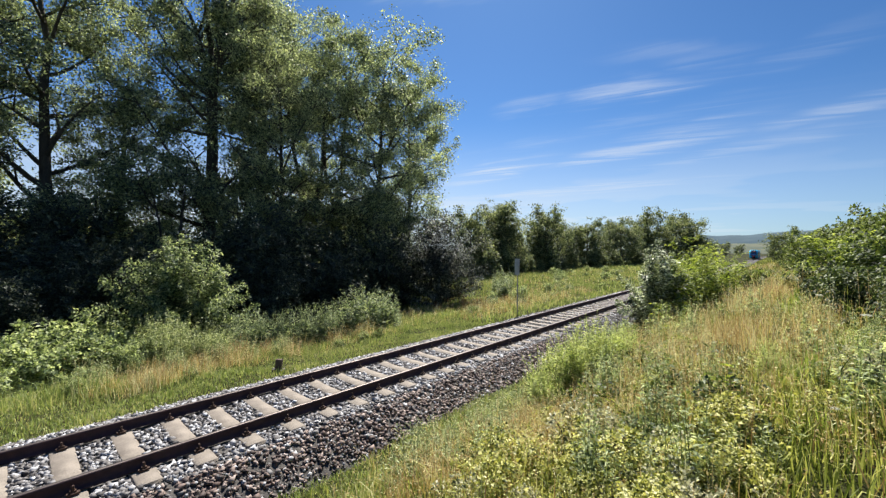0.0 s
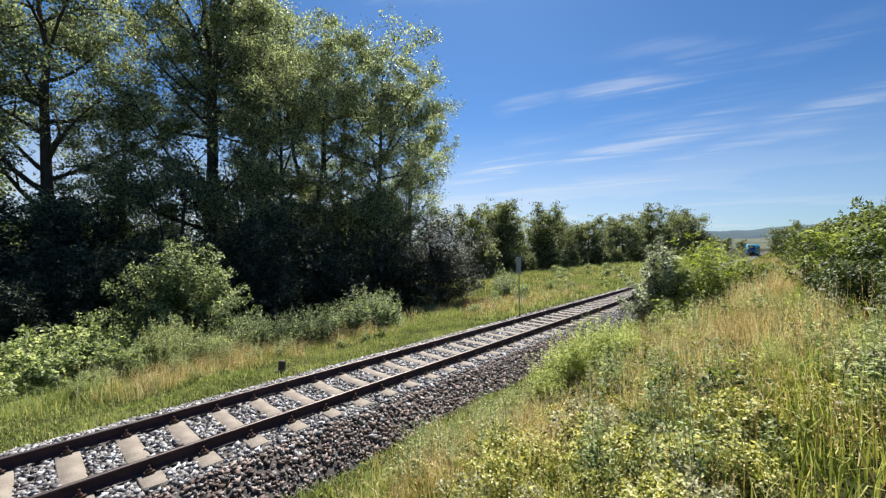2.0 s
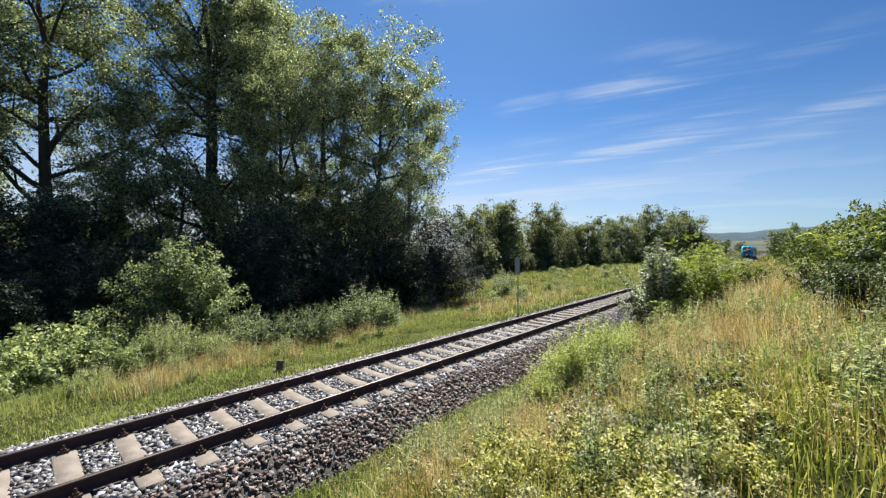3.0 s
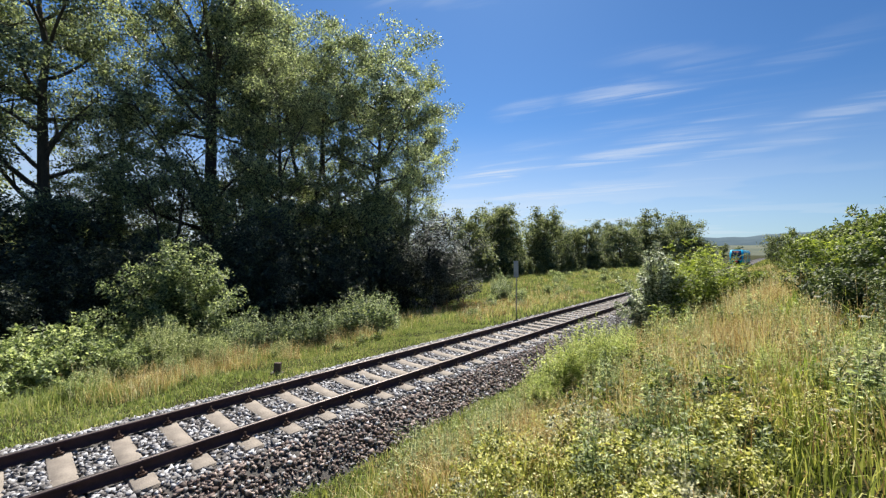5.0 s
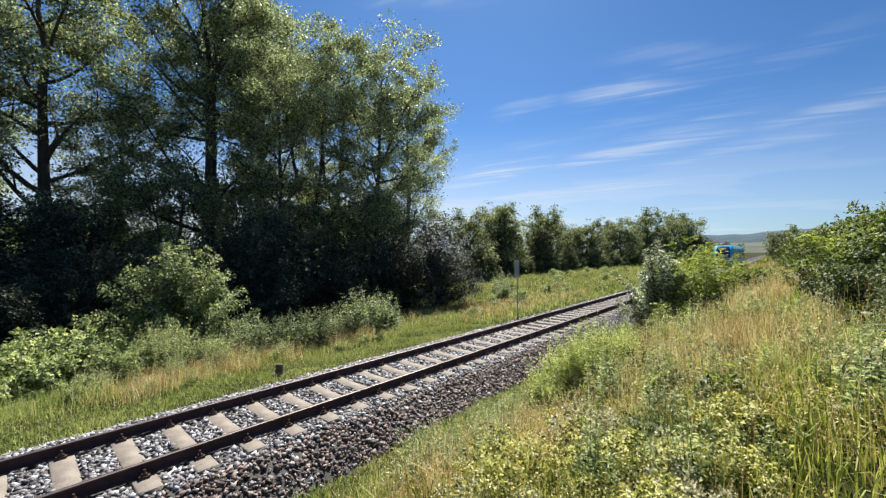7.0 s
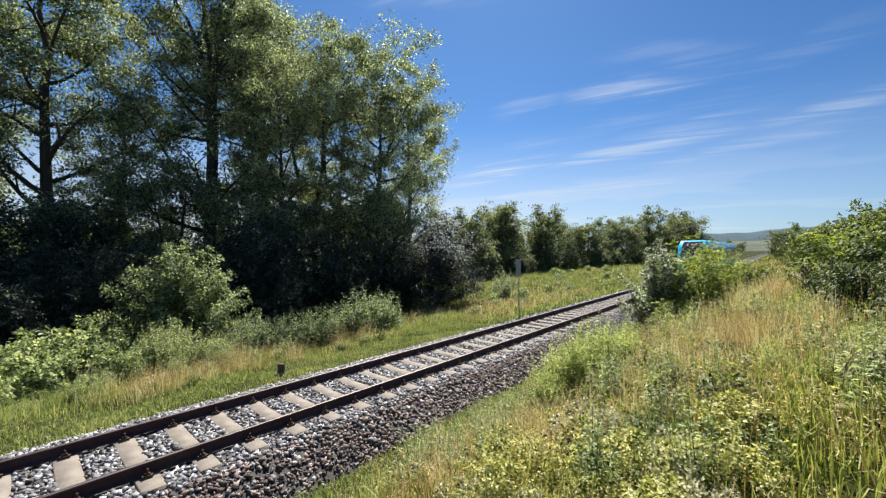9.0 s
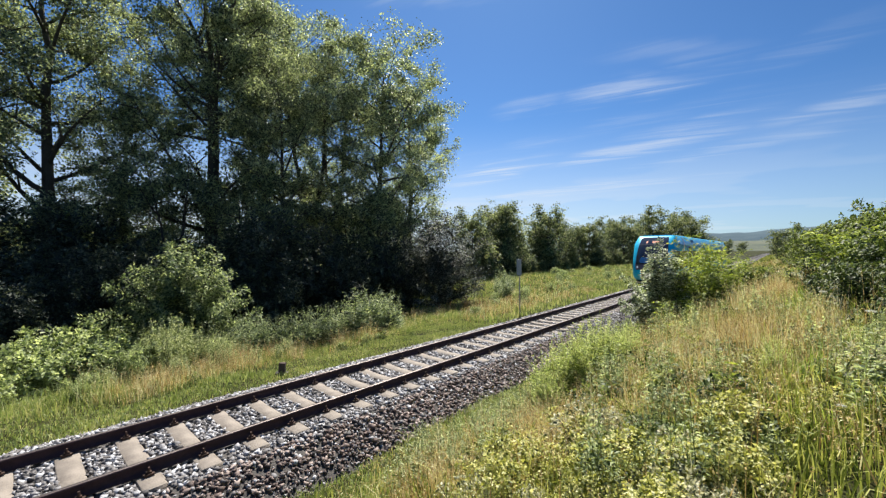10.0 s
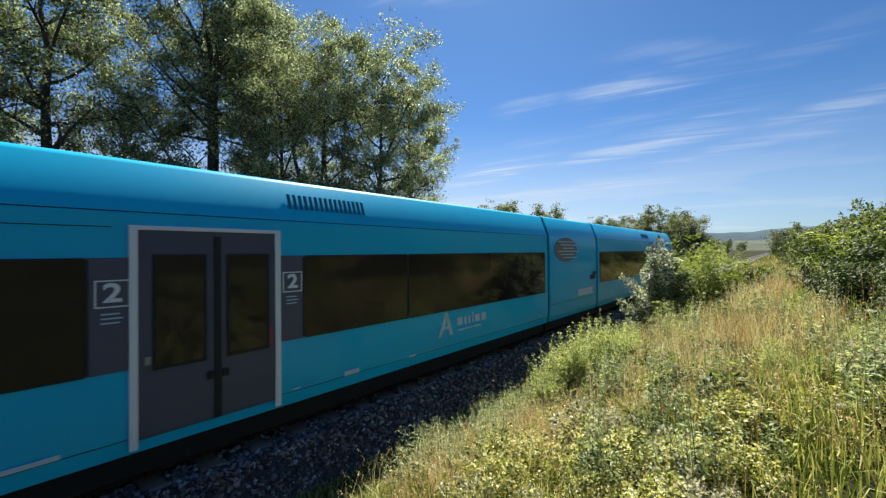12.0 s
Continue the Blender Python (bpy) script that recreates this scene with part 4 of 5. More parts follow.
def make_tree(name, seed, height, radius, foot, trunk_r, mat, leaves, size, label, limbs=17, spread=0.44, kind="poplar", leaders=((0, 0, 1.0),), fork=0.3):
    """A trunk that forks into leaders (way, lean, height share), limbs with side branches, and leaf sprays at their ends."""
    rng = np.random.default_rng(seed)
    tree = tagged(new(name), label, "tree", name.replace("_", " ") + "s")
    if len(leaders) == 1:
        fork = 0.05
    low = np.c_[np.cumsum(rng.normal(0, height * 0.004, (5, 2)), axis=0), np.linspace(0, fork, 5) * height]
    low[0] = (0, 0, -0.5)
    stems = []
    for way, lean, share in leaders:
        t = np.linspace(0, 1, 10)
        top = height * (0.95 * share - fork)
        off = math.tan(radians(lean)) * top * t ** 0.85
        sway = np.cumsum(rng.normal(0, height * 0.007, (10, 2)), axis=0); sway -= sway[0]
        stems.append(np.c_[low[-1, 0] + math.cos(radians(way)) * off + sway[:, 0], low[-1, 1] + math.sin(radians(way)) * off + sway[:, 1], low[-1, 2] + top * t])
    lead_r = trunk_r * (0.9 if len(leaders) == 1 else 0.68)
    tubes = [tube(low, np.linspace(trunk_r * 1.2, trunk_r * 0.92, 5), 9)] + [tube(p, lead_r * (1 - np.linspace(0, 1, 10)) ** 0.75 + 0.025, 8) for p in stems]
    v, f = join_tubes(tubes)
    me = fast_mesh("trunk", v, [f]); me.shade_smooth()
    link_mesh("trunk", me, M_BARK, tree, "dark rough trunk")
    centres, weights, sizes, twigs = [], [], [], []

    def spray(p, w, s=1.0):
        if np.hypot(p[0], p[1]) < 0.32 * radius and p[2] < 0.9 * height:
            w *= 0.4  # the inside of the crown is thin
        centres.append(p); weights.append(w * rng.lognormal(0, 0.45)); sizes.append(s * rng.uniform(0.55, 1.25))
    for i in range(limbs):
        stem = stems[i % len(stems)]
        share = leaders[i % len(stems)][2]
        on_trunk = len(stems) > 1 and i % 3 == 0
        lo, hi = (foot, fork) if on_trunk else (max(foot, fork), 0.93 * share)
        s = lo + (hi - lo) * ((i + rng.uniform(0, 0.9)) / limbs if len(stems) == 1 else rng.random())
        path = low if on_trunk else stem
        base = np.array([np.interp(s * height, path[:, 2], path[:, j]) for j in range(3)])
        az = i * 2.4 + rng.uniform(-0.6, 0.6)
        if len(stems) > 1 and not on_trunk:
            out = base[:2] - low[-1, :2]
            az = 0.55 * az % 6.283 if np.hypot(*out) < 0.3 else math.atan2(out[1], out[0]) + rng.uniform(-1.9, 1.9)
        reach = radius * crown_shape(kind, (s - foot) / (1 - foot)) * rng.uniform(0.65, 1.12) * (0.78 if len(stems) > 1 and not on_trunk else 1)
        rise = reach * rng.uniform(0.35, 1.5) * (0.55 if kind == "pointed" else 1)
        t = np.linspace(0, 1, 8)
        bend = rng.normal(0, 0.10 * reach, 2)
        pts = np.stack([base[0] + math.cos(az) * reach * t + bend[0] * np.sin(3 * t), base[1] + math.sin(az) * reach * t + bend[1] * np.sin(3 * t), base[2] + rise * t ** 1.3 - 0.12 * reach * t * t], 1)
        r0 = trunk_r * (1 - s) ** 0.7 * 0.46 + 0.03
        v, f = tube(pts, r0 * (1 - t * 0.85), 6)
        me = fast_mesh("limb", v, [f]); me.shade_smooth()
        link_mesh("limb", me, M_BARK, tree)
        for q in (0.28, 0.42, 0.56, 0.70, 0.82, 0.93, 1.0):
            b0 = along(pts, q)
            d = rng.normal(size=3); d[2] = abs(d[2]) * 0.7 - 0.1; d[:2] += 0.6 * np.array([math.cos(az), math.sin(az)])
            d *= (0.35 + reach * rng.uniform(0.18, 0.42)) / np.linalg.norm(d)
            twigs.append(tube([b0, b0 + d * 0.5 + (0, 0, 0.08), b0 + d], [r0 * 0.36, r0 * 0.22, 0.008], 4))
            if rng.random() < 0.90:
                spray(b0 + d, 1.2); spray(b0 + d * 0.6 + rng.normal(0, 0.2, 3), 0.8, 0.8)
                spray(b0 + d * 1.1 + rng.normal(0, 0.45, 3), 0.8, 0.85)
    v, f = join_tubes(twigs)
    tagged(link_mesh("branchwork", fast_mesh("branchwork", v, [f]), M_BARK, tree), "thin dark side branches", kind="stuff")
    for _ in range(int(limbs * 2.2)):  # sprays of the outer shell
        s = rng.uniform(foot, 1.0)
        az, rr = rng.uniform(0, 6.283), radius * crown_shape(kind, (s - foot) / (1 - foot)) * rng.uniform(0.5, 1.05)
        spray(np.array([math.cos(az) * rr, math.sin(az) * rr, s * height]), 1.0)
    for stem, (way, lean, share) in zip(stems, leaders):
        for q in np.linspace(0.85, 1.04, 4):
            spray(stem[0] + (stem[-1] - stem[0]) * q, 0.9)
    centres, weights, sizes = np.array(centres), np.array(weights), np.array(sizes)
    pick = rng.choice(len(centres), leaves, p=weights / weights.sum())
    shape = rng.uniform(0.75, 1.25, (len(centres), 3)) * np.array([1, 1, 0.7])
    pos = centres[pick] + np.clip(rng.normal(size=(leaves, 3)), -2.1, 2.1) * (spread * sizes)[pick][:, None] * shape[pick]
    v, f = leaf_quads(rng, pos, size)
    link_mesh("crown", fast_mesh("crown", v, [f]), mat, tree, "loose leafy crown with gaps")
    return tree


def facing_leaves(rng, centres, heading, length, width, sag=0.25, twist=0.55):
    """Leaves that point along a heading, with their faces turned roughly upwards."""
    n = len(centres)
    a = heading / (np.linalg.norm(heading, axis=1)[:, None] + 1e-9)
    a[:, 2] -= sag; a /= np.linalg.norm(a, axis=1)[:, None]
    b = np.cross(a, np.array([0, 0, 1.0]) + rng.normal(0, twist, (n, 3)))
    b /= np.linalg.norm(b, axis=1)[:, None] + 1e-9
    c = np.cross(b, a)
    ln = length * rng.uniform(0.6, 1.3, (n, 1))
    w = ln * width * 0.5
    v = np.stack([centres, centres + a * ln * 0.42 + b * w + c * w * 0.22, centres + a * ln - c * ln * 0.10, centres + a * ln * 0.42 - b * w + c * w * 0.22], 1)
    return v.reshape(-1, 3), np.arange(n * 4).reshape(n, 4)


def make_bush(name, seed, height, radius, mat, leaves, size, label, clumps=40, category="bush", foot=0.05, stems=6, spread=0.2, group="", width=0.62, pinnate=False, spiky=0.25):
    """Arching shoots from the root with leaves along them, longer shoots standing out of the outline."""
    rng = np.random.default_rng(seed)
    bush = tagged(new(name), label, category, group or name.replace("_", " ") + " growth")
    shoots = max(int(clumps * 1.6), 8)
    th = np.arange(shoots) * 2.39996 + rng.uniform(-0.4, 0.4, shoots)
    h = foot + (1 - foot) * ((np.arange(shoots) + 0.5) / shoots) ** 0.85
    rng.shuffle(h)
    full = np.sqrt(np.clip(1.05 - (h - 0.32) ** 2 * 2.05, 0.03, 1))
    rr = radius * full * np.sqrt(rng.uniform(0.25, 1, shoots)) * rng.uniform(0.85, 1 + spiky, shoots)
    bulge = 1 + 0.22 * np.sin(2 * th + seed) + 0.15 * np.sin(5 * th + 2 * seed)
    end = np.stack([np.cos(th) * rr * bulge, np.sin(th) * rr * bulge, h * height * rng.uniform(0.8, 1.0 + spiky * 0.6, shoots)], 1)
    root = end * np.array([0.12, 0.12, 0]) - np.array([0, 0, 0.1])
    ctrl = end * np.array([0.42, 0.42, 0.78]) + rng.normal(0, 0.05 * radius, (shoots, 3))

    def curve(i, t):
        return root[i] * (1 - t) ** 2 + ctrl[i] * 2 * t * (1 - t) + end[i] * t * t
    for i in range(stems):
        t = np.linspace(0, 1, 7)[:, None]
        j = i * shoots // stems
        v, f = tube(curve(np.full(7, j), t), np.linspace(0.010 + height * 0.007, 0.004, 7), 5)
        link_mesh("stem", fast_mesh("stem", v, [f]), M_BARK, bush)
    k = 9 if pinnate else 1
    n = leaves // k
    pick = rng.integers(0, shoots, n)
    t = (1 - 0.68 * rng.uniform(0, 1, n) ** 1.25)[:, None]
    tang = (ctrl[pick] - root[pick]) * (1 - t) + (end[pick] - ctrl[pick]) * t
    tang /= np.linalg.norm(tang, axis=1)[:, None] + 1e-9
    fan = rng.normal(size=(n, 3)); fan -= tang * np.sum(fan * tang, axis=1)[:, None]
    fan /= np.linalg.norm(fan, axis=1)[:, None]
    off = spread * min(radius, height) * (1.35 - t) * np.abs(rng.normal(0, 0.8, (n, 1)))
    pos = curve(pick, t) + fan * off
    head = fan * 0.9 + tang * 0.6
    pos[:, 2] = np.maximum(pos[:, 2], 0.02)
    if pinnate:
        head /= np.linalg.norm(head, axis=1)[:, None]
        side = np.cross(head, np.array([0, 0, 1.0]) + rng.normal(0, 0.3, (n, 3))); side /= np.linalg.norm(side, axis=1)[:, None]
        cs, hs = [], []
        for j in range(k):
            step = (j // 2) * size * 0.62
            turn = 0 if j == k - 1 else (1 if j % 2 else -1)
            cs.append(pos + head * step - np.array([0, 0, 1]) * (step ** 2) * 0.9); hs.append(head * (0.55 if turn else 1) + side * turn)
        pos, head = np.concatenate(cs), np.concatenate(hs)
    v, f = facing_leaves(rng, pos, head, size, width)
    link_mesh("foliage", fast_mesh("foliage", v, [f]), mat, bush)
    return bush


def make_stalks(name, seed, height, radius, mat, stems, each, size, label, width=0.22, group="", branch=0.0):
    """Upright stalks with narrow leaves that shorten towards the tip."""
    rng = np.random.default_rng(seed)
    plant = tagged(new(name), label, "weeds", group or name.replace("_", " ") + " growth")
    tubes, vs, fs, o = [], [], [], 0
    for i in range(stems):
        a, r = rng.uniform(0, 6.283), radius * math.sqrt(rng.random())
        top = height * rng.uniform(0.6, 1.05) * (1 - 0.25 * (r / radius) ** 2)
        foot = np.array([r * math.cos(a) * 0.8, r * math.sin(a) * 0.8, -0.05])
        tip = foot + np.array([rng.normal(0, 0.09) * top + 0.12 * r * math.cos(a), rng.normal(0, 0.09) * top + 0.12 * r * math.sin(a), top])
        mid = (foot + tip) / 2 - (tip - foot) * np.array([0.12, 0.12, 0])
        tubes.append(tube([foot, mid, tip], [0.005, 0.004, 0.0018], 3))
        k = np.sort(rng.uniform(0.12, 1.0, each))[:, None]
        c = np.where(k < 0.5, foot + (mid - foot) * k * 2, mid + (tip - mid) * (k * 2 - 1))
        az, el = rng.uniform(0, 6.283, each), rng.uniform(-0.1, 0.95, each) + 0.3 * (k[:, 0] > 0.85)
        d = np.c_[np.cos(az) * np.cos(el), np.sin(az) * np.cos(el), np.sin(el)]
        ln = size * (1.15 - 0.75 * k) * rng.uniform(0.6, 1.3, (each, 1))
        c = c + d * ln * branch * rng.uniform(0, 1, (each, 1))
        b = np.c_[-np.sin(az), np.cos(az), rng.normal(0, 0.5, each)] * ln * width * 0.5
        sag = np.c_[np.zeros(each), np.zeros(each), -0.22 * ln[:, 0]]
        vs.append(np.stack([c, c + d * ln * 0.45 + b, c + d * ln + sag, c + d * ln * 0.45 - b], 1).reshape(-1, 3))
        fs.append(np.arange(each * 4).reshape(each, 4) + o); o += each * 4
    for v, f in tubes[:5]:
        link_mesh("stem", fast_mesh("stem", v, [f]), mat, plant)
    for v, f in tubes[5:]:
        vs.append(v); fs.append(f + o); o += len(v)
    link_mesh("foliage", fast_mesh("foliage", np.concatenate(vs), [np.concatenate(fs)]), mat, plant)
    return plant


def put(ob, x, y, turn=0.0, scale=1.0, sink=0.05, tall=1.0):
    ob.matrix_basis = Matrix.Translation((x, y, float(ground_z(x, y)) - sink)) @ pose(0, 0, 0, 0, 0, turn) @ Matrix.Diagonal((scale, scale, scale * tall, 1))
    return ob


def again(ob, x, y, turn=0.0, scale=1.0, sink=0.05, tall=1.0):
    keep = ob.scale.copy()
    ob.scale = (1, 1, 1)
    made = copy_thing(ob, Matrix.Translation((x, y, float(ground_z(x, y)) - sink)) @ pose(0, 0, 0, 0, 0, turn) @ Matrix.Diagonal((scale, scale, scale * tall, 1)))
    ob.scale = keep
    return made


TALL = "tall poplar with dark trunk and backlit green leaves"
pa = put(make_tree("poplar_tree", 1, 29, 6.4, 0.12, 0.46, M_POPLAR, 58000, 0.19, TALL, 26, 0.56), -32.2, 1.5)
pb = put(make_tree("poplar_tree", 2, 29.5, 6.6, 0.14, 0.44, M_POPLAR, 68000, 0.19, "tall forked poplar with bare limbs in an open crown", 44, 0.54, leaders=((35, 13, 1.0), (170, 12, 0.97), (255, 16, 0.92), (310, 6, 0.99)), fork=0.58), -29.7, 11.6)
pc = put(make_tree("poplar_tree", 3, 22.8, 4.9, 0.14, 0.30, M_POPLAR, 46000, 0.185, TALL, 26, 0.50), -20.4, 22.6)
pd = put(make_tree("poplar_tree", 4, 26.5, 5.3, 0.13, 0.28, M_POPLAR, 54000, 0.185, TALL, 32, 0.50, leaders=((60, 7, 1.0), (220, 10, 0.93)), fork=0.24), -25.4, 18.2)
for src, x, y, turn, sc in ((pd, -28.4, 23.6, 130, 1.0), (pa, -35.6, -2.8, 80, 0.95), (pb, -39.9, 20.1, 40, 1.16), (pc, -25.0, 30.4, 100, 1.0), (pc, -36.0, 6.6, 20, 0.9), (pc, -24.2, 15.0, 260, 0.85)):
    again(src, x, y, turn, sc)
ya = put(make_tree("young_poplar", 5, 12, 3.2, 0.08, 0.10, M_POPLAR, 12000, 0.19, "young poplar with thin stems among the tall trees", 20, 0.5, leaders=((20, 8, 1.0), (140, 10, 0.9), (260, 12, 0.95)), fork=0.12), -26.5, 8.2)
for x, y, turn, sc in ((-24.5, 12.6, 140, 0.85), (-22.0, 20.4, 220, 0.9), (-22.2, 26.2, 20, 0.9), (-33.0, 14.5, 100, 1.1), (-30.8, 3.4, 60, 0.8)):
    again(ya, x, y, turn, sc)

UNDER = "dense undergrowth bush, tree shade put into its dark green leaves"
da = put(make_bush("undergrowth_bush", 21, 7.0, 3.6, M_SHADED_LEAF, 12000, 0.22, UNDER, 70, spread=0.17), -23.4, 5.3, 0, 0.75)
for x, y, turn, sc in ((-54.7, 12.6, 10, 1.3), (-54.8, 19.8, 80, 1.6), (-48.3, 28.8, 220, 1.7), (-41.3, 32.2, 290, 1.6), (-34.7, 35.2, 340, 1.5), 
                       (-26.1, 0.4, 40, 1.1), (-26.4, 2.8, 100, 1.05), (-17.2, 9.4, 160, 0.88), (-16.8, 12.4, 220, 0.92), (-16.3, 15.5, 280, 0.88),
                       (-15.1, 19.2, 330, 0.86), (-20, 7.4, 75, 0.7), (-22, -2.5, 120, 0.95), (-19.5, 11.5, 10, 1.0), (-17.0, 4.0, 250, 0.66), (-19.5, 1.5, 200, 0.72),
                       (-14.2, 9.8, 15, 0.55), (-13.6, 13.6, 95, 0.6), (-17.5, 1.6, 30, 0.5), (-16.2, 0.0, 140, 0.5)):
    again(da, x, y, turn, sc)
put(make_bush("willow_bush", 31, 6.7, 3.3, M_WILLOW, 44000, 0.15, "large willow bush, inner shade put into near-black leaves, some silvery", 150, spread=0.11, width=0.42), -11.9, 20.9)
put(make_bush("shrub", 32, 4.5, 2.2, M_SHRUB, 32000, 0.112, "broad light green shrub at the wood's edge", 84, spread=0.15, foot=0.05, spiky=0.18), -11.3, 4.7, 40)
# second shrub: same darkened leaves, wood shade in the colour
put(make_bush("shrub", 33, 4.6, 2.4, M_SHADED_LEAF, 12000, 0.13, "shrub whose dull green holds the shade of the wood", 50, spread=0.15), -19.0, 3.0, 120)

LOWS = "leafy green low shrub beside the verge"
sa = put(make_stalks("low_shrub", 41, 1.75, 0.8, M_SHRUB, 48, 64, 0.17, LOWS, 0.34, branch=0.7), -7.4, 6.6)
for x, y, turn, sc in ((-7.1, 7.6, 60, 1.2), (-6.5, 8.8, 140, 1.2), (-6.0, 9.9, 220, 1.35), (-8.4, 6.2, 300, 1.0), (-7.6, 8.9, 20, 0.9), (-9.8, 26.5, 30, 1.2), (-11.5, 29.5, 200, 1.3), (-6.4, 11.0, 70, 1.25)):
    again(sa, x, y, turn, sc)
WEEDS = "tall pale green weed clump on the verge"
MOUND = "rounded bramble mound with bright green leaves on the verge"
bm_a = put(make_bush("bramble_mound", 42, 1.25, 1.15, M_WEED, 6500, 0.095, MOUND, 34, "bramble", spread=0.16, width=0.72, spiky=0.15), -8.6, 0.9)
for x, y, turn, sc in ((-9.6, 0.0, 80, 1.1), (-10.4, 1.6, 150, 1.15), (-9.0, 2.1, 210, 0.95), (-10.2, -1.4, 260, 1.2), (-11.8, 0.4, 310, 1.3), (-11.6, 2.6, 20, 1.1), (-13.0, 1.6, 40, 1.2), (-8.2, -0.6, 120, 0.8)):
    again(bm_a, x, y, turn, sc)
wb = put(make_bush("weed_clump", 43, 1.1, 0.7, M_WEED, 3600, 0.08, WEEDS, 30, "weeds", spread=0.2, width=0.4), -8.7, 2.9)
wc = put(make_stalks("tall_weed", 44, 1.9, 0.6, M_MUGWORT, 34, 70, 0.15, "upright tall weed with pale grey-green leaves", 0.3, "weed clump growth", 0.6), -9.1, 3.2)
for i, (x, y, sc) in enumerate(((-8.7, 3.7, 1.1), (-9.4, 3.9, 1.1), (-8.3, 4.3, 0.95), (-8.4, 5.0, 0.9), (-7.9, 3.4, 0.8), (-9.9, 4.4, 1.15), (-7.6, 4.9, 0.8), (-7.8, 2.4, 0.75), (-7.0, 3.4, 0.55), (-6.9, 5.4, 0.65))):
    again((wc, wb)[i % 2], x, y, 77 * i, sc, tall=(1.0, 1.15, 0.9)[i % 3])

dw = put(make_stalks("dry_weed", 45, 1.0, 0.5, M_STRAW, 26, 26, 0.08, "dried straw-brown weed stalks on the verge", 0.2, branch=0.6), -5.0, 4.6)
rng1 = np.random.default_rng(46)
for i in range(20):
    again(dw, rng1.uniform(-7.2, -4.6), rng1.uniform(2.0, 10.0), 50 * i, rng1.uniform(0.5, 1.0))
for i in range(34):
    x = rng1.uniform(-7.4, -4.0)
    again((wb, wc)[i % 2], x, rng1.uniform(-1.5, 13.0), 50 * i, rng1.uniform(0.28, 0.5) * (1.25 if x < -5.8 else 0.7))

for i in range(46):
    y = rng1.uniform(14, 62)
    again((wb, dw, wb, sa)[i % 4], rng1.uniform(-4.2 - 0.22 * y, -4.0), y, 37 * i, rng1.uniform(0.5, 1.0) * (0.55 if i % 4 == 3 else 1))

dock = put(make_stalks("dock_plant", 47, 0.95, 0.35, M_DOCK, 22, 34, 0.06, "rust-brown dried dock plants on the verge", 0.3, branch=0.6), -6.7, 5.3)
for x, y, sc in ((-7.1, 5.0, 0.9), (-6.2, 5.7, 0.8), (-6.5, 4.6, 0.7), (-9.6, 19.6, 1.1), (-9.0, 20.6, 1.2), (-8.5, 21.6, 1.0), (-9.6, 18.4, 0.9)):
    again(dock, x, y, 90 * x, sc)

# wood line beyond the far meadow: place and height of each tree
FAR = "bushy dark green tree in the far tree line"
fa = put(make_tree("field_tree", 51, 9.6, 2.6, 0.05, 0.2, M_FARLEAF, 11000, 0.22, FAR, 20, 0.36, "pointed"), -21.1, 45.3, sink=0.1)
fb = put(make_tree("field_tree", 52, 8.4, 3.3, 0.05, 0.2, M_FARLEAF, 11000, 0.24, FAR, 18, 0.42, "round"), -20.5, 56.0, sink=0.1)
for i, (x, y, h) in enumerate(((-23.2, 39.9, 7.6), (-23.7, 43.2, 8.2), (-24.1, 46.8, 7.9), (-21.8, 50.0, 8.0), (-22.6, 56.7, 9.2), (-21.4, 62.9, 8.0), (-22.1, 70.5, 7.9), (-20.3, 72.9, 8.2),
                               (-20.8, 80.5, 8.1), (-21.0, 88.2, 8.9), (-19.3, 91.9, 9.5), (-19.4, 101.4, 9.0), (-18.6, 111.2, 11.7), (-15.8, 112.9, 12.0), (-14.4, 121.4, 11.8), (-12.7, 128.2, 12.6), (-10.2, 127.6, 11.0),
                               (-26, 52, 8.0), (-25, 64, 8.2), (-24, 76, 8.4), (-23, 96, 9.2), (-21, 118, 11.0), (-19.1, 229.1, 9.4), (-21.7, 293.2, 11), (-20.8, 347.0, 10), (-14.5, 377.6, 9), (5.7, 333.6, 8), (7.4, 224.0, 6), (11.9, 269.3, 9))):
    src, own = (fa, 9.6) if i in (1, 3, 4, 9) else (fb, 8.4)
    again(src, x, y, 61 * i, h / own * (0.95, 0.78, 1.0, 0.72, 0.9)[i % 5], 0.1, tall=(1.0, 0.92, 1.06)[i % 3])
again(fb, 7.8, 56.4, 30, 0.45)
lowb = put(make_bush("hedge_bush", 53, 4.4, 2.4, M_FARLEAF, 5200, 0.25, "rounded dark green bush below the far trees", 40, spread=0.2), -20.1, 38.9)
for i, (x, y, h) in enumerate(((-20.6, 37.4, 4.7), (-19.5, 40.5, 4.3), (-18.9, 42.1, 4.3), (-18.8, 44.6, 4.5), (-18.8, 47.6, 3.9), (-18.7, 50.6, 4.3), (-18.8, 54.2, 4.6), (-18.9, 58.3, 4.8), (-18.9, 62.5, 4.9),
                               (-18.7, 66.8, 4.4), (-18.4, 71.3, 4.8), (-18.0, 75.9, 5.0), (-17.6, 81.1, 5.3), (-17.6, 88.3, 4.8), (-17.3, 95.6, 5.0), (-16.4, 101.6, 5.6), (-15.2, 106.8, 5.8), (-13.8, 112.2, 6.1), (-12.2, 117.0, 5.3), (-10.4, 121.1, 5.2), (-9.0, 124.5, 4.4))):
    again(lowb, x, y, 83 * i, h / 4.4 * (0.62, 0.45, 0.75, 0.5)[i % 4])

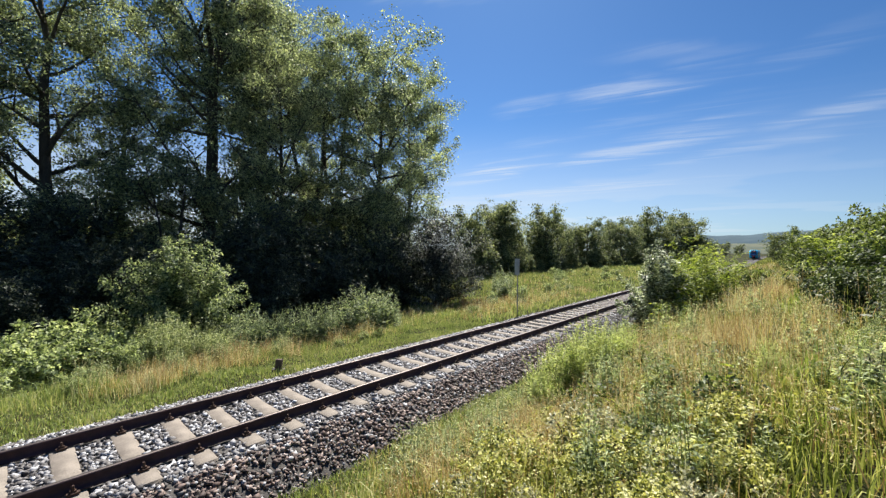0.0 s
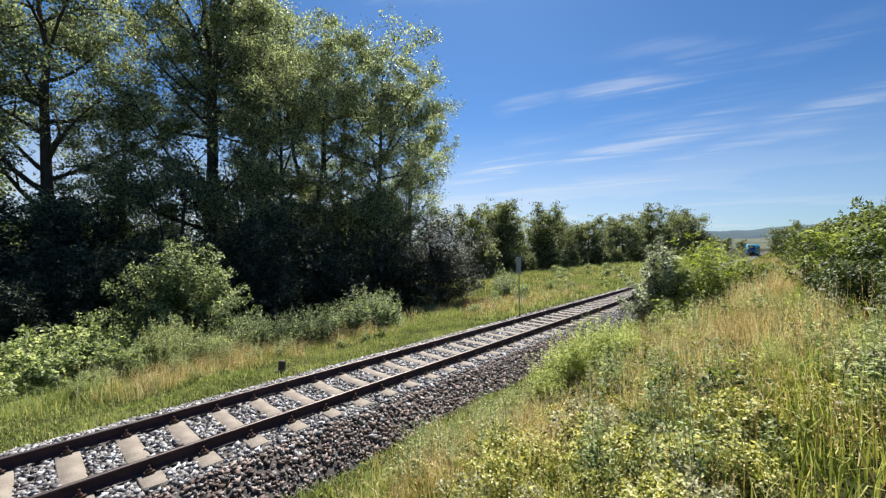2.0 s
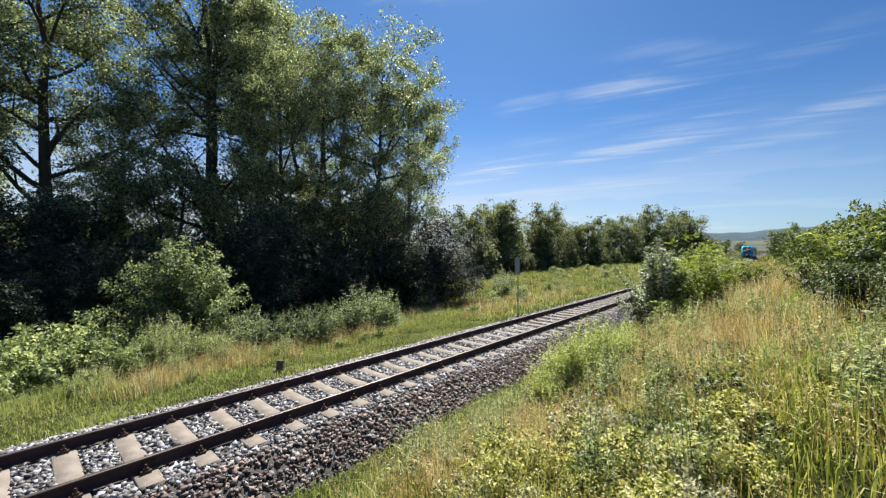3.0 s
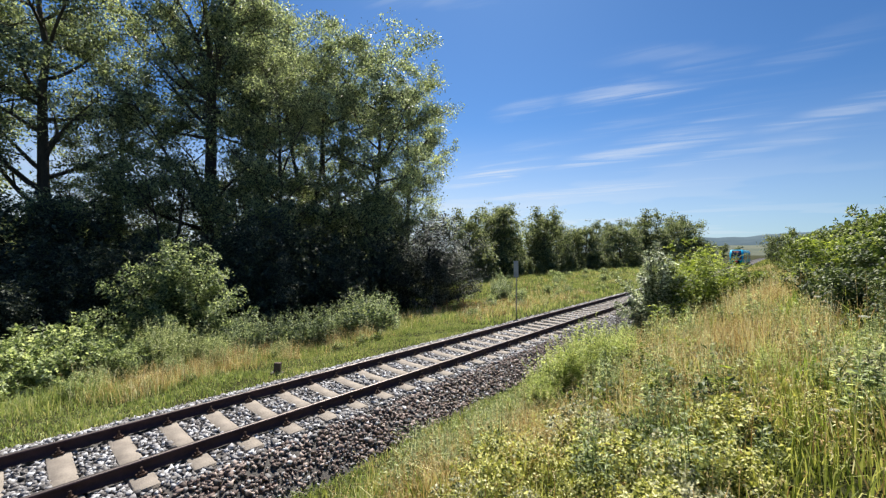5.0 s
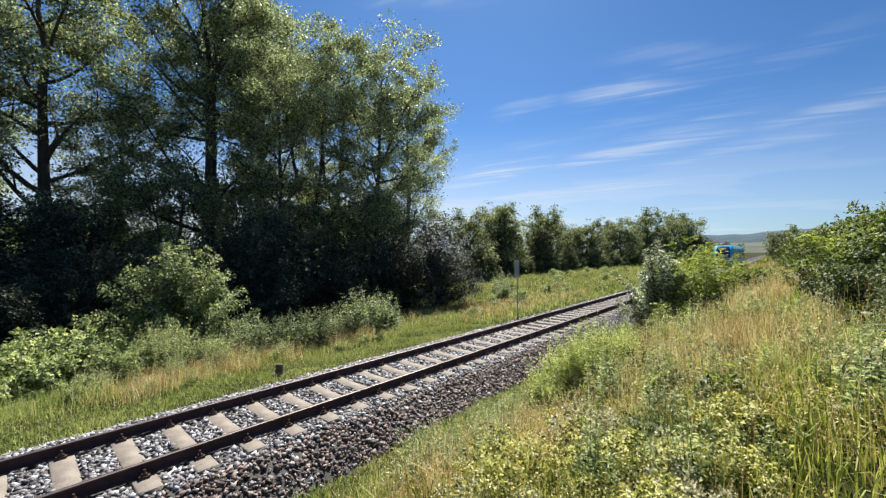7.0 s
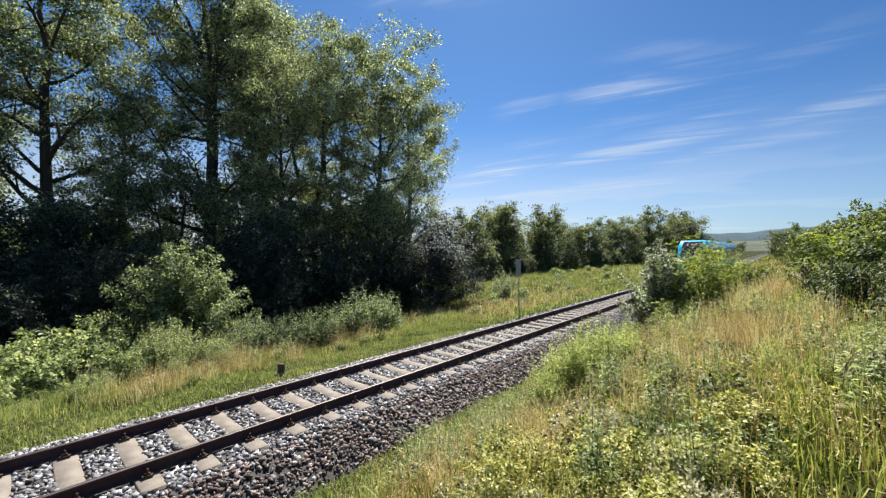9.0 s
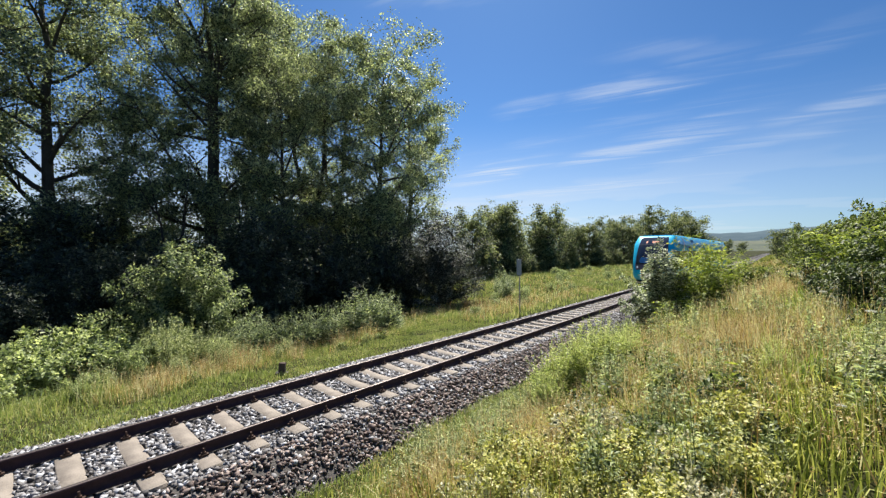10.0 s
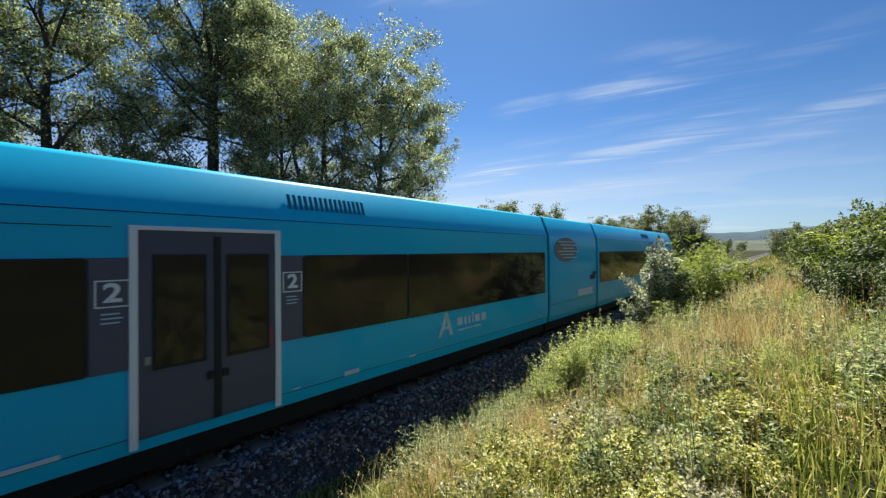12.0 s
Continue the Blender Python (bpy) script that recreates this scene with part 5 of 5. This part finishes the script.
# bushes on the bank
put(make_bush("silver_bush", 61, 2.9, 1.2, M_SILVER, 21000, 0.080, "grey-green bush with pale leaf undersides beside the track", 46, spread=0.17, spiky=0.3), 4.0, 14.5)
el = put(make_bush("elder_bush", 62, 2.6, 1.3, M_LIME, 9900, 0.095, "bright yellow-green bush with feathered leaves on the bank", 34, spread=0.2, width=0.42, pinnate=True, spiky=0.35), 4.85, 15.3)
again(el, 5.8, 17.6, 100, 0.72)
again(el, 5.35, 16.2, 220, 0.80)
lw = put(make_bush("elder_seedling", 67, 0.95, 0.5, M_LIME, 1500, 0.085, "young yellow-green leafy shoots at the bush foot", 14, spread=0.25, width=0.42, pinnate=True), 4.5, 12.8)
again(lw, 4.9, 13.4, 70, 0.9)
again(lw, 5.5, 14.6, 140, 1.2)
again(lw, 5.5, 9.2, 200, 0.7)
again(lw, 5.9, 8.2, 20, 0.6)
again(lw, 5.1, 10.4, 290, 0.65)
eb = put(make_bush("bank_bush", 63, 1.35, 1.0, M_BANKLEAF, 5600, 0.085, "green bush in the dry meadow", 34, spread=0.2), 5.6, 17.4)
for x, y, turn, sc in ((5.1, 14.4, 30, 0.8), (5.7, 15.2, 300, 0.85), (6.3, 17.2, 80, 1.0), (5.2, 19.0, 40, 1.15), (5.6, 22.7, 100, 0.95), (6.2, 20.4, 160, 0.95), (6.3, 28.6, 220, 0.8), (6.9, 23.5, 10, 0.8)):
    again(eb, x, y, turn, sc)
gr = put(make_stalks("goldenrod_clump", 64, 1.45, 0.46, M_GOLDENROD, 64, 90, 0.115, "fresh light green goldenrod clump at the ballast edge", 0.28, branch=0.4), 4.15, 7.2)
for x, y, turn, sc in ((3.85, 6.9, 80, 1.0), (4.45, 7.6, 160, 1.0), (4.2, 8.0, 230, 1.1), (3.75, 7.5, 20, 0.95), (3.95, 6.3, 300, 0.72), (4.5, 8.6, 120, 0.95), (3.55, 6.7, 50, 0.65), (4.75, 8.1, 260, 0.75), (3.35, 6.1, 10, 0.5), (3.2, 5.5, 110, 0.42)):
    again(gr, x, y, turn, sc)
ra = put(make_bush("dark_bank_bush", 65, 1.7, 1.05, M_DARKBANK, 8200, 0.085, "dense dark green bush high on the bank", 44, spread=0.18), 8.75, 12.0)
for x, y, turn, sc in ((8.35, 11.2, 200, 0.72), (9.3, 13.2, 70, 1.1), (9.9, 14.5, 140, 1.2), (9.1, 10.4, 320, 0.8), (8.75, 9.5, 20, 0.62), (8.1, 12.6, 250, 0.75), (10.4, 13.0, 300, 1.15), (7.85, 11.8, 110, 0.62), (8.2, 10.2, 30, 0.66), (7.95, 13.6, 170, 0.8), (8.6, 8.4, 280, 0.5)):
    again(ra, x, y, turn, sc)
lb = put(make_bush("lime_bank_bush", 66, 1.75, 0.85, M_LIME, 6300, 0.085, "yellow-green bush with feathered leaves on the bank", 30, spread=0.22, width=0.42, pinnate=True, spiky=0.4), 8.25, 14.2)
for x, y, turn, sc in ((9.2, 17.0, 300, 1.05), (8.9, 13.2, 90, 0.85), (7.6, 15.6, 180, 0.6)):
    again(lb, x, y, turn, sc)
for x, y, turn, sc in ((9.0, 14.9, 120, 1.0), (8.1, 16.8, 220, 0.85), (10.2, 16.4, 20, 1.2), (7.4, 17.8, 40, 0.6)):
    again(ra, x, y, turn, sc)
for i, (x, y, sc) in enumerate(((9.2, 52.3, 1.5), (10.6, 49.5, 1.6), (11.8, 43.9, 1.6), (12.9, 42.2, 1.7), (11.2, 33.0, 1.3), (9.6, 30.0, 1.0), (12.5, 30.5, 1.4), (8.2, 36.0, 1.0), (14, 36, 1.6), (8.6, 24.0, 1.0), (10.6, 23.0, 1.3), (9.4, 36.5, 1.2), (10.0, 42.0, 1.3), (11.4, 38.3, 1.5), (12.6, 24.5, 1.6), (7.9, 20.4, 0.9))):
    again((eb, ra, eb, eb)[i % 4], x, y, 50 * i, sc * (1.12 if y > 35 else 1.0))

for i, (x, y, sc) in enumerate(((9.36, 47.1, 2.3), (10.4, 45.6, 2.5), (9.4, 36.5, 2.0), (10.3, 37.0, 2.2), (11.4, 38.3, 2.3), (12.4, 37.5, 2.4), (11.3, 30.3, 2.1), (12.2, 29.5, 2.3), (10.4, 28.6, 1.8), (13.4, 30.5, 2.5))):
    again(eb, x, y, 70 * i, sc, tall=(1.0, 0.85, 1.1)[i % 3])


# ---- grass and small growth ----
def blades(rng, x, y, height, width, lean=0.35, heads=False):
    n = len(x)
    base = np.c_[x, y, ground_z(x, y) - 0.02]
    az = rng.uniform(0, 6.283, n)
    side = np.c_[np.cos(az), np.sin(az), np.zeros(n)] * (width * rng.uniform(0.6, 1.3, n))[:, None]
    la = rng.uniform(0, 6.283, n)
    out = np.c_[np.cos(la), np.sin(la), np.zeros(n)] * (height * np.abs(rng.normal(0, lean, n)))[:, None]
    h = np.c_[np.zeros(n), np.zeros(n), height]
    mid, tip = base + h * 0.58 + out * 0.3, base + h * np.clip(1 - np.linalg.norm(out, axis=1) / (height * 2.2), 0.5, 1)[:, None] + out
    v = np.stack([base - side, base + side, mid - side * 0.8, mid + side * 0.8, tip], 1).reshape(-1, 3)
    o = (np.arange(n) * 5)[:, None]
    q, t = o + np.array([[0, 1, 3, 2]]), o + np.array([[2, 3, 4]])
    if not heads:
        return v, q, t
    k = 5
    cen = (tip[:, None, :] + (mid - tip)[:, None, :] * np.linspace(0, 0.38, k)[None, :, None]).reshape(-1, 3)
    hv, hq = leaf_quads(rng, cen + rng.normal(0, 0.004, cen.shape), 0.030, 0.25)
    return np.concatenate([v, hv]), np.concatenate([q, hq + len(v)]), t


def patchy(x, y, seed, scale):
    a = np.sin(x * scale + seed) * np.cos(y * scale * 0.8 + seed * 2.1) + 0.6 * np.sin(x * scale * 2.3 - y * scale * 1.9 + seed) + 0.4 * np.cos(y * scale * 3.7 + x * scale * 2.9)
    return a / 2


# the goldenrod and the bramble bed crowd out the grass
CLEAR = ((4.0, 7.2, 0.75), (4.4, 8.1, 0.6), (3.6, 6.4, 0.4), (4.3, 6.2, 0.45), (4.75, 6.9, 0.35))


def scatter(rng, n, x0, x1, y0, y1, seed=None, scale=1.0, cut=-9):
    x, y = rng.uniform(x0, x1, n), rng.uniform(y0, y1, n)
    keep = np.ones(n, bool)
    for cx, cy, r in CLEAR:
        keep &= np.hypot(x - cx, y - cy) > r * rng.uniform(0.8, 1.1, n)
    if seed is not None:
        keep &= patchy(x, y, seed, scale) + rng.normal(0, 0.25, n) > cut
    return x[keep], y[keep]


def grass_object(name, mat, label, sets, seed, heads=False, lean=0.35, tuft=0):
    rng = np.random.default_rng(seed)
    vs, qs, ts, o = [], [], [], 0
    for n, x0, x1, y0, y1, h0, h1, w, ps, sc, cut in sets:
        x, y = scatter(rng, n, x0, x1, y0, y1, ps, sc, cut)
        if tuft:  # blades of one tuft stand close together
            x, y = np.repeat(x, tuft), np.repeat(y, tuft)
            x, y = x + rng.normal(0, 0.055, len(x)), y + rng.normal(0, 0.055, len(y))
        grow = np.clip(0.38 + (np.abs(x) - 2.8) / 1.7, 0.38, 1) if x0 > 0 else 1.0
        grow = grow * np.clip(0.95 + 0.55 * patchy(x, y, seed * 0.7, 1.6), 0.45, 1.5)
        if x0 > 0:  # the brow of the bank is trodden shorter
            grow = grow * np.maximum(np.clip(0.42 + (y - 2.4) / 4.5, 0.42, 1), np.clip(6.4 - x, 0, 1))
        v, q, t = blades(rng, x, y, rng.uniform(h0, h1, len(x)) * grow, w, lean, heads)
        vs.append(v); qs.append(q + o); ts.append(t + o); o += len(v)
    me = fast_mesh(name, np.concatenate(vs), [np.concatenate(qs), np.concatenate(ts)])
    tagged(link_mesh(name, me, mat), label, "grass", kind="stuff")


grass_object("meadow_grass", M_GRASS, "tall green meadow grass on the bank", [
    (23000, 2.3, 10.5, 1.6, 9, 0.15, 0.55, 0.0065, 1.0, 0.9, -0.35), (28000, 2.2, 13, 9, 22, 0.2, 0.65, 0.010, 2.0, 0.6, -0.35),
    (9000, 2.6, 14, -8, 1.7, 0.12, 0.35, 0.008, 1.0, 0.9, -0.5), (5000, 6.3, 10.5, 4, 11, 0.25, 0.55, 0.006, 2.6, 0.8, -0.1),
    (28000, 2.2, 22, 22, 75, 0.3, 0.7, 0.02, 3.0, 0.3, -0.5), (12000, 2.2, 30, 75, 200, 0.4, 0.8, 0.06, 3.0, 0.2, -0.5)], 71, lean=0.5)
grass_object("lush_grass", M_LUSH, "tufts of long arching bright green grass", [
    (90, 7.0, 8.7, 4.8, 8.2, 0.25, 0.55, 0.0055, 2.6, 1.3, -0.1), (40, 4.8, 6.6, 4.6, 9.5, 0.3, 0.6, 0.004, 1.6, 1.3, 0.1), (110, 2.5, 4.2, 2.4, 7.0, 0.2, 0.42, 0.004, 0.6, 1.2, 0.0),
    (50, 6.2, 8.2, 8.6, 14, 0.45, 0.85, 0.005, 2.6, 1.1, 0.1)], 75, lean=0.7, tuft=30)
grass_object("dry_grass", M_STRAW, "dry straw-coloured grass with seed heads", [
    (4800, 3.2, 10, 1.8, 9, 0.3, 0.8, 0.0042, 4.0, 0.8, -0.1), (6200, 3.5, 6.2, 3.0, 10.5, 0.3, 0.7, 0.0044, 4.3, 1.1, -0.1),
    (3000, 3.1, 5.4, 2.4, 5.4, 0.25, 0.6, 0.0042, 1.1, 1.4, -0.1), (420, 2.7, 4.3, 2.6, 8, 0.6, 1.05, 0.003, None, 1, 0), (3200, 5.4, 7.7, 7.0, 13, 0.5, 0.95, 0.0045, 5.2, 0.9, -0.2), (4200, -7.2, -4.0, 1.0, 9.5, 0.2, 0.75, 0.004, 1.5, 1.3, 0.05), (14000, 2.8, 12, 9, 24, 0.4, 1.0, 0.005, 5.0, 0.45, -0.2), (7000, 6.0, 9.0, 13, 19, 0.7, 1.15, 0.006, 5.4, 0.5, -0.6)], 72, heads=True, lean=0.35)
grass_object("dry_grass", M_STRAW, "dry straw-coloured grass in the far meadow", [
    (16000, 2.6, 20, 24, 75, 0.5, 0.9, 0.018, 6.0, 0.25, 0.0), (5000, -7.0, -4.2, 1.5, 14, 0.15, 0.5, 0.005, 1.5, 1.3, 0.3), (9000, -11, -3.4, 14, 30, 0.3, 0.7, 0.009, 2.5, 0.6, 0.0),
    (9000, -25, -3.6, 24, 75, 0.25, 0.55, 0.018, 2.9, 0.35, 0.1)], 73, lean=0.6)
grass_object("verge_grass", M_VERGE, "short green grass on the verge", [
    (22000, 2.1, 3.6, 1, 14, 0.16, 0.5, 0.005, None, 1, 0), (5000, 2.1, 3.6, -8, 1, 0.16, 0.5, 0.007, None, 1, 0), (9000, -9, -2.15, -10, -3, 0.08, 0.3, 0.01, None, 1, 0), (60000, -7.5, -2.15, -3, 14, 0.05, 0.17, 0.008, None, 1, 0), (20000, -9.0, -4.4, -3, 16, 0.15, 0.5, 0.006, 1.7, 0.8, -0.2), (64000, -24, -2.2, 14, 60, 0.12, 0.42, 0.022, None, 1, 0), (16000, -30, -2.2, 60, 140, 0.3, 0.6, 0.06, None, 1, 0), (9000, -150, -60, -20, 45, 0.5, 0.9, 0.14, None, 1, 0)], 74, lean=0.55)

BR = "low bramble tangle with yellowing leaves in the meadow"
br = put(make_bush("bramble_clump", 81, 0.6, 0.5, M_BRAMBLE, 2700, 0.044, BR, 22, "bramble", spread=0.26, width=0.7, spiky=0.4), 6.0, 3.6)
bp = put(make_bush("bramble_clump", 82, 0.58, 0.42, M_BRAMBLE_PALE, 1500, 0.045, "bramble shoots with pale grey-green leaf undersides", 16, "bramble", spread=0.26, width=0.7, spiky=0.4), 5.3, 4.2)
rng0 = np.random.default_rng(82)
for i in range(52):
    x, y = (rng0.uniform(4.5, 6.8), rng0.uniform(2.8, 5.0)) if i < 26 else (rng0.uniform(4.4, 8.8), rng0.uniform(2.2, 7.5))
    if math.hypot(x - EYE[0], y) > 2.3:
        again((br, br, bp, br)[i % 4], x, y, rng0.uniform(0, 360), rng0.uniform(0.45, 0.9))
for i in range(22):
    again(dw, rng0.uniform(4.2, 8.2), rng0.uniform(4.2, 12.0), 53 * i, rng0.uniform(0.5, 0.9))
mw = put(make_stalks("mugwort_clump", 84, 0.9, 0.38, M_MUGWORT, 30, 50, 0.085, "feathery grey-green mugwort clump in the grass", 0.26, branch=0.8), 3.6, 5.6)
for i in range(20):
    x, y = rng0.uniform(3.0, 4.3), rng0.uniform(3.0, 7.2)
    again(mw, x, y, rng0.uniform(0, 360), rng0.uniform(0.6, 1.1))
for i in range(12):
    x, y = rng0.uniform(7.2, 9.2), rng0.uniform(5.0, 10.0)
    again(mw, x, y, rng0.uniform(0, 360), rng0.uniform(0.7, 1.2))
for i in range(14):
    again(gr, rng0.uniform(6.9, 8.6), rng0.uniform(4.6, 8.5), 47 * i, rng0.uniform(0.32, 0.5))
wl = put(make_stalks("meadow_weed", 83, 1.0, 0.34, M_WEED, 22, 46, 0.095, "upright green meadow weed", 0.3, branch=0.6), 5.0, 6.5)
for i in range(46):
    x, y = rng0.uniform(3.0, 10.5), rng0.uniform(3.0, 13.0)
    if math.hypot(x - EYE[0], y) > 3:
        again(wl, x, y, rng0.uniform(0, 360), rng0.uniform(0.6, 1.2))


hb = put(make_bush("meadow_herb", 85, 0.62, 0.36, M_BANKLEAF, 620, 0.07, "broad-leaved green herb among the dry grass", 13, "weeds", spread=0.2, stems=3), 5.2, 7.4)
hl = put(make_bush("meadow_sprig", 86, 0.66, 0.3, M_LIME, 270, 0.075, "fresh yellow-green leafy sprig in the dry grass", 6, "weeds", spread=0.3, stems=3, width=0.42, pinnate=True), 5.6, 9.0)
for i in range(46):
    x, y = rng0.uniform(3.9, 6.6), rng0.uniform(4.6, 12.5)
    again((hb, hb, hb, hl)[i % 4], x, y, 61 * i, rng0.uniform(0.6, 1.15))
for i in range(26):
    x, y = rng0.uniform(-7.5, -3.6), rng0.uniform(1.0, 16.0)
    again(hb, x, y, 61 * i, rng0.uniform(0.35, 0.6))


tl = put(make_stalks("meadow_thistle", 87, 0.62, 0.16, M_MUGWORT, 7, 30, 0.12, "grey-green thistle with jagged leaves in the meadow", 0.3, branch=0.3), 7.0, 4.4)
for i in range(24):
    x, y = rng0.uniform(5.6, 8.6), rng0.uniform(3.6, 7.5)
    if math.hypot(x - EYE[0], y) > 2.6:
        again(tl, x, y, 71 * i, rng0.uniform(0.6, 1.1))
dk = put(make_bush("meadow_tangle", 88, 0.5, 0.42, M_DARKBANK, 900, 0.06, "low dark green tangle of herbs under the grass", 16, "weeds", spread=0.25, stems=3), 6.6, 5.4)
for i in range(20):
    x, y = rng0.uniform(5.4, 9.0), rng0.uniform(4.4, 11)
    if math.hypot(x - EYE[0], y) > 2.6:
        again(dk, x, y, 71 * i, rng0.uniform(0.5, 1.0))


def make_umbel(seed):
    """A thin stalk with a flat head of tiny white flowers."""
    rng = np.random.default_rng(seed)
    um = tagged(new("wild_carrot"), "thin green stalk with a flat white flower head", "wildflower", "wild carrot growth")
    v, f = tube([(0, 0, -0.05), (0.02, 0, 0.4), (0.0, 0.02, 0.78)], [0.005, 0.004, 0.003], 5)
    link_mesh("stalk", fast_mesh("stalk", v, [f]), M_WEED, um)
    r, a = 0.05 * np.sqrt(rng.random(90)), rng.uniform(0, 6.283, 90)
    v, f = leaf_quads(rng, np.c_[r * np.cos(a), r * np.sin(a), 0.79 + 0.02 * rng.random(90) - 1.5 * r * r], 0.016, 0.8)
    link_mesh("flower_head", fast_mesh("flower_head", v, [f]), M_FLOWER, um, "white flower head")
    return um


ua = put(make_umbel(91), 7.9, 7.3)
for x, y, sc in ((8.3, 7.9, 0.9), (8.15, 6.2, 0.7), (7.6, 9.4, 1.0), (5.2, 5.2, 0.7), (7.4, 4.6, 0.6), (8.7, 9.8, 1.0)):
    again(ua, x, y, 40 * x, sc)


# ---- small things on the verge ----
def make_sign():
    sign = tagged(new("track_sign"), "thin grey steel post with a narrow sign plate seen from behind", "sign")
    v, f = tube([(0, 0, -0.3), (0, 0, 1.4), (0, 0, 2.85)], [0.03, 0.03, 0.03], 8)
    link_mesh("post", fast_mesh("post", v, [f]), M_GALV, sign)
    pl = part("plate", box_bm(-0.13, 0.13, -0.045, -0.03, 2.02, 2.85, 0.006), M_GALV, sign, "dull grey sign back")
    for z in (2.2, 2.65):
        part("bracket", box_bm(-0.06, 0.06, -0.03, 0.035, z - 0.02, z + 0.02, 0.004), M_GALV, sign)
    sign.matrix_basis = pose(-2.84, 17.0, float(ground_z(-2.84, 17.0)), 0, 0, 8)


def make_marker():
    mk = tagged(new("marker_post"), "short weathered brown marker stub at the ballast edge", "marker post")
    part("stub", box_bm(-0.085, 0.085, -0.045, 0.045, -0.15, 0.31, 0.012), M_MARK, mk)
    part("foot_stone", box_bm(-0.17, 0.15, -0.11, 0.10, -0.12, 0.05, 0.03), M_BED, mk)
    mk.matrix_basis = pose(-2.95, 4.75, float(ground_z(-2.95, 4.75)), 3, 4, 40)


make_sign()
make_marker()


# ---- what moves ----
TRAIN_ROWS = ((0.0, 206.2), (2.5, 161.9), (5.5, 108.5), (8.0, 64.2), (9.5, 37.6), (10.5, 19.6), (11.0, 10.65), (11.4, 3.55), (11.6, 0.0), (11.8, -3.58), (12.0, -7.18))


def motions():
    walk(railcar, [(t, pose(0, y, 0)) for t, y in TRAIN_ROWS])
    ts, ds = [r[0] for r in TRAIN_ROWS], [r[1] for r in TRAIN_ROWS]
    steps = [i / 30 for i in range(361)]
    for ws, y in WHEELSETS:
        walk(ws, [(t, pose(0, y, 0.43, math.degrees(float(np.interp(t, ts, ds)) / 0.43))) for t in steps])


motions()
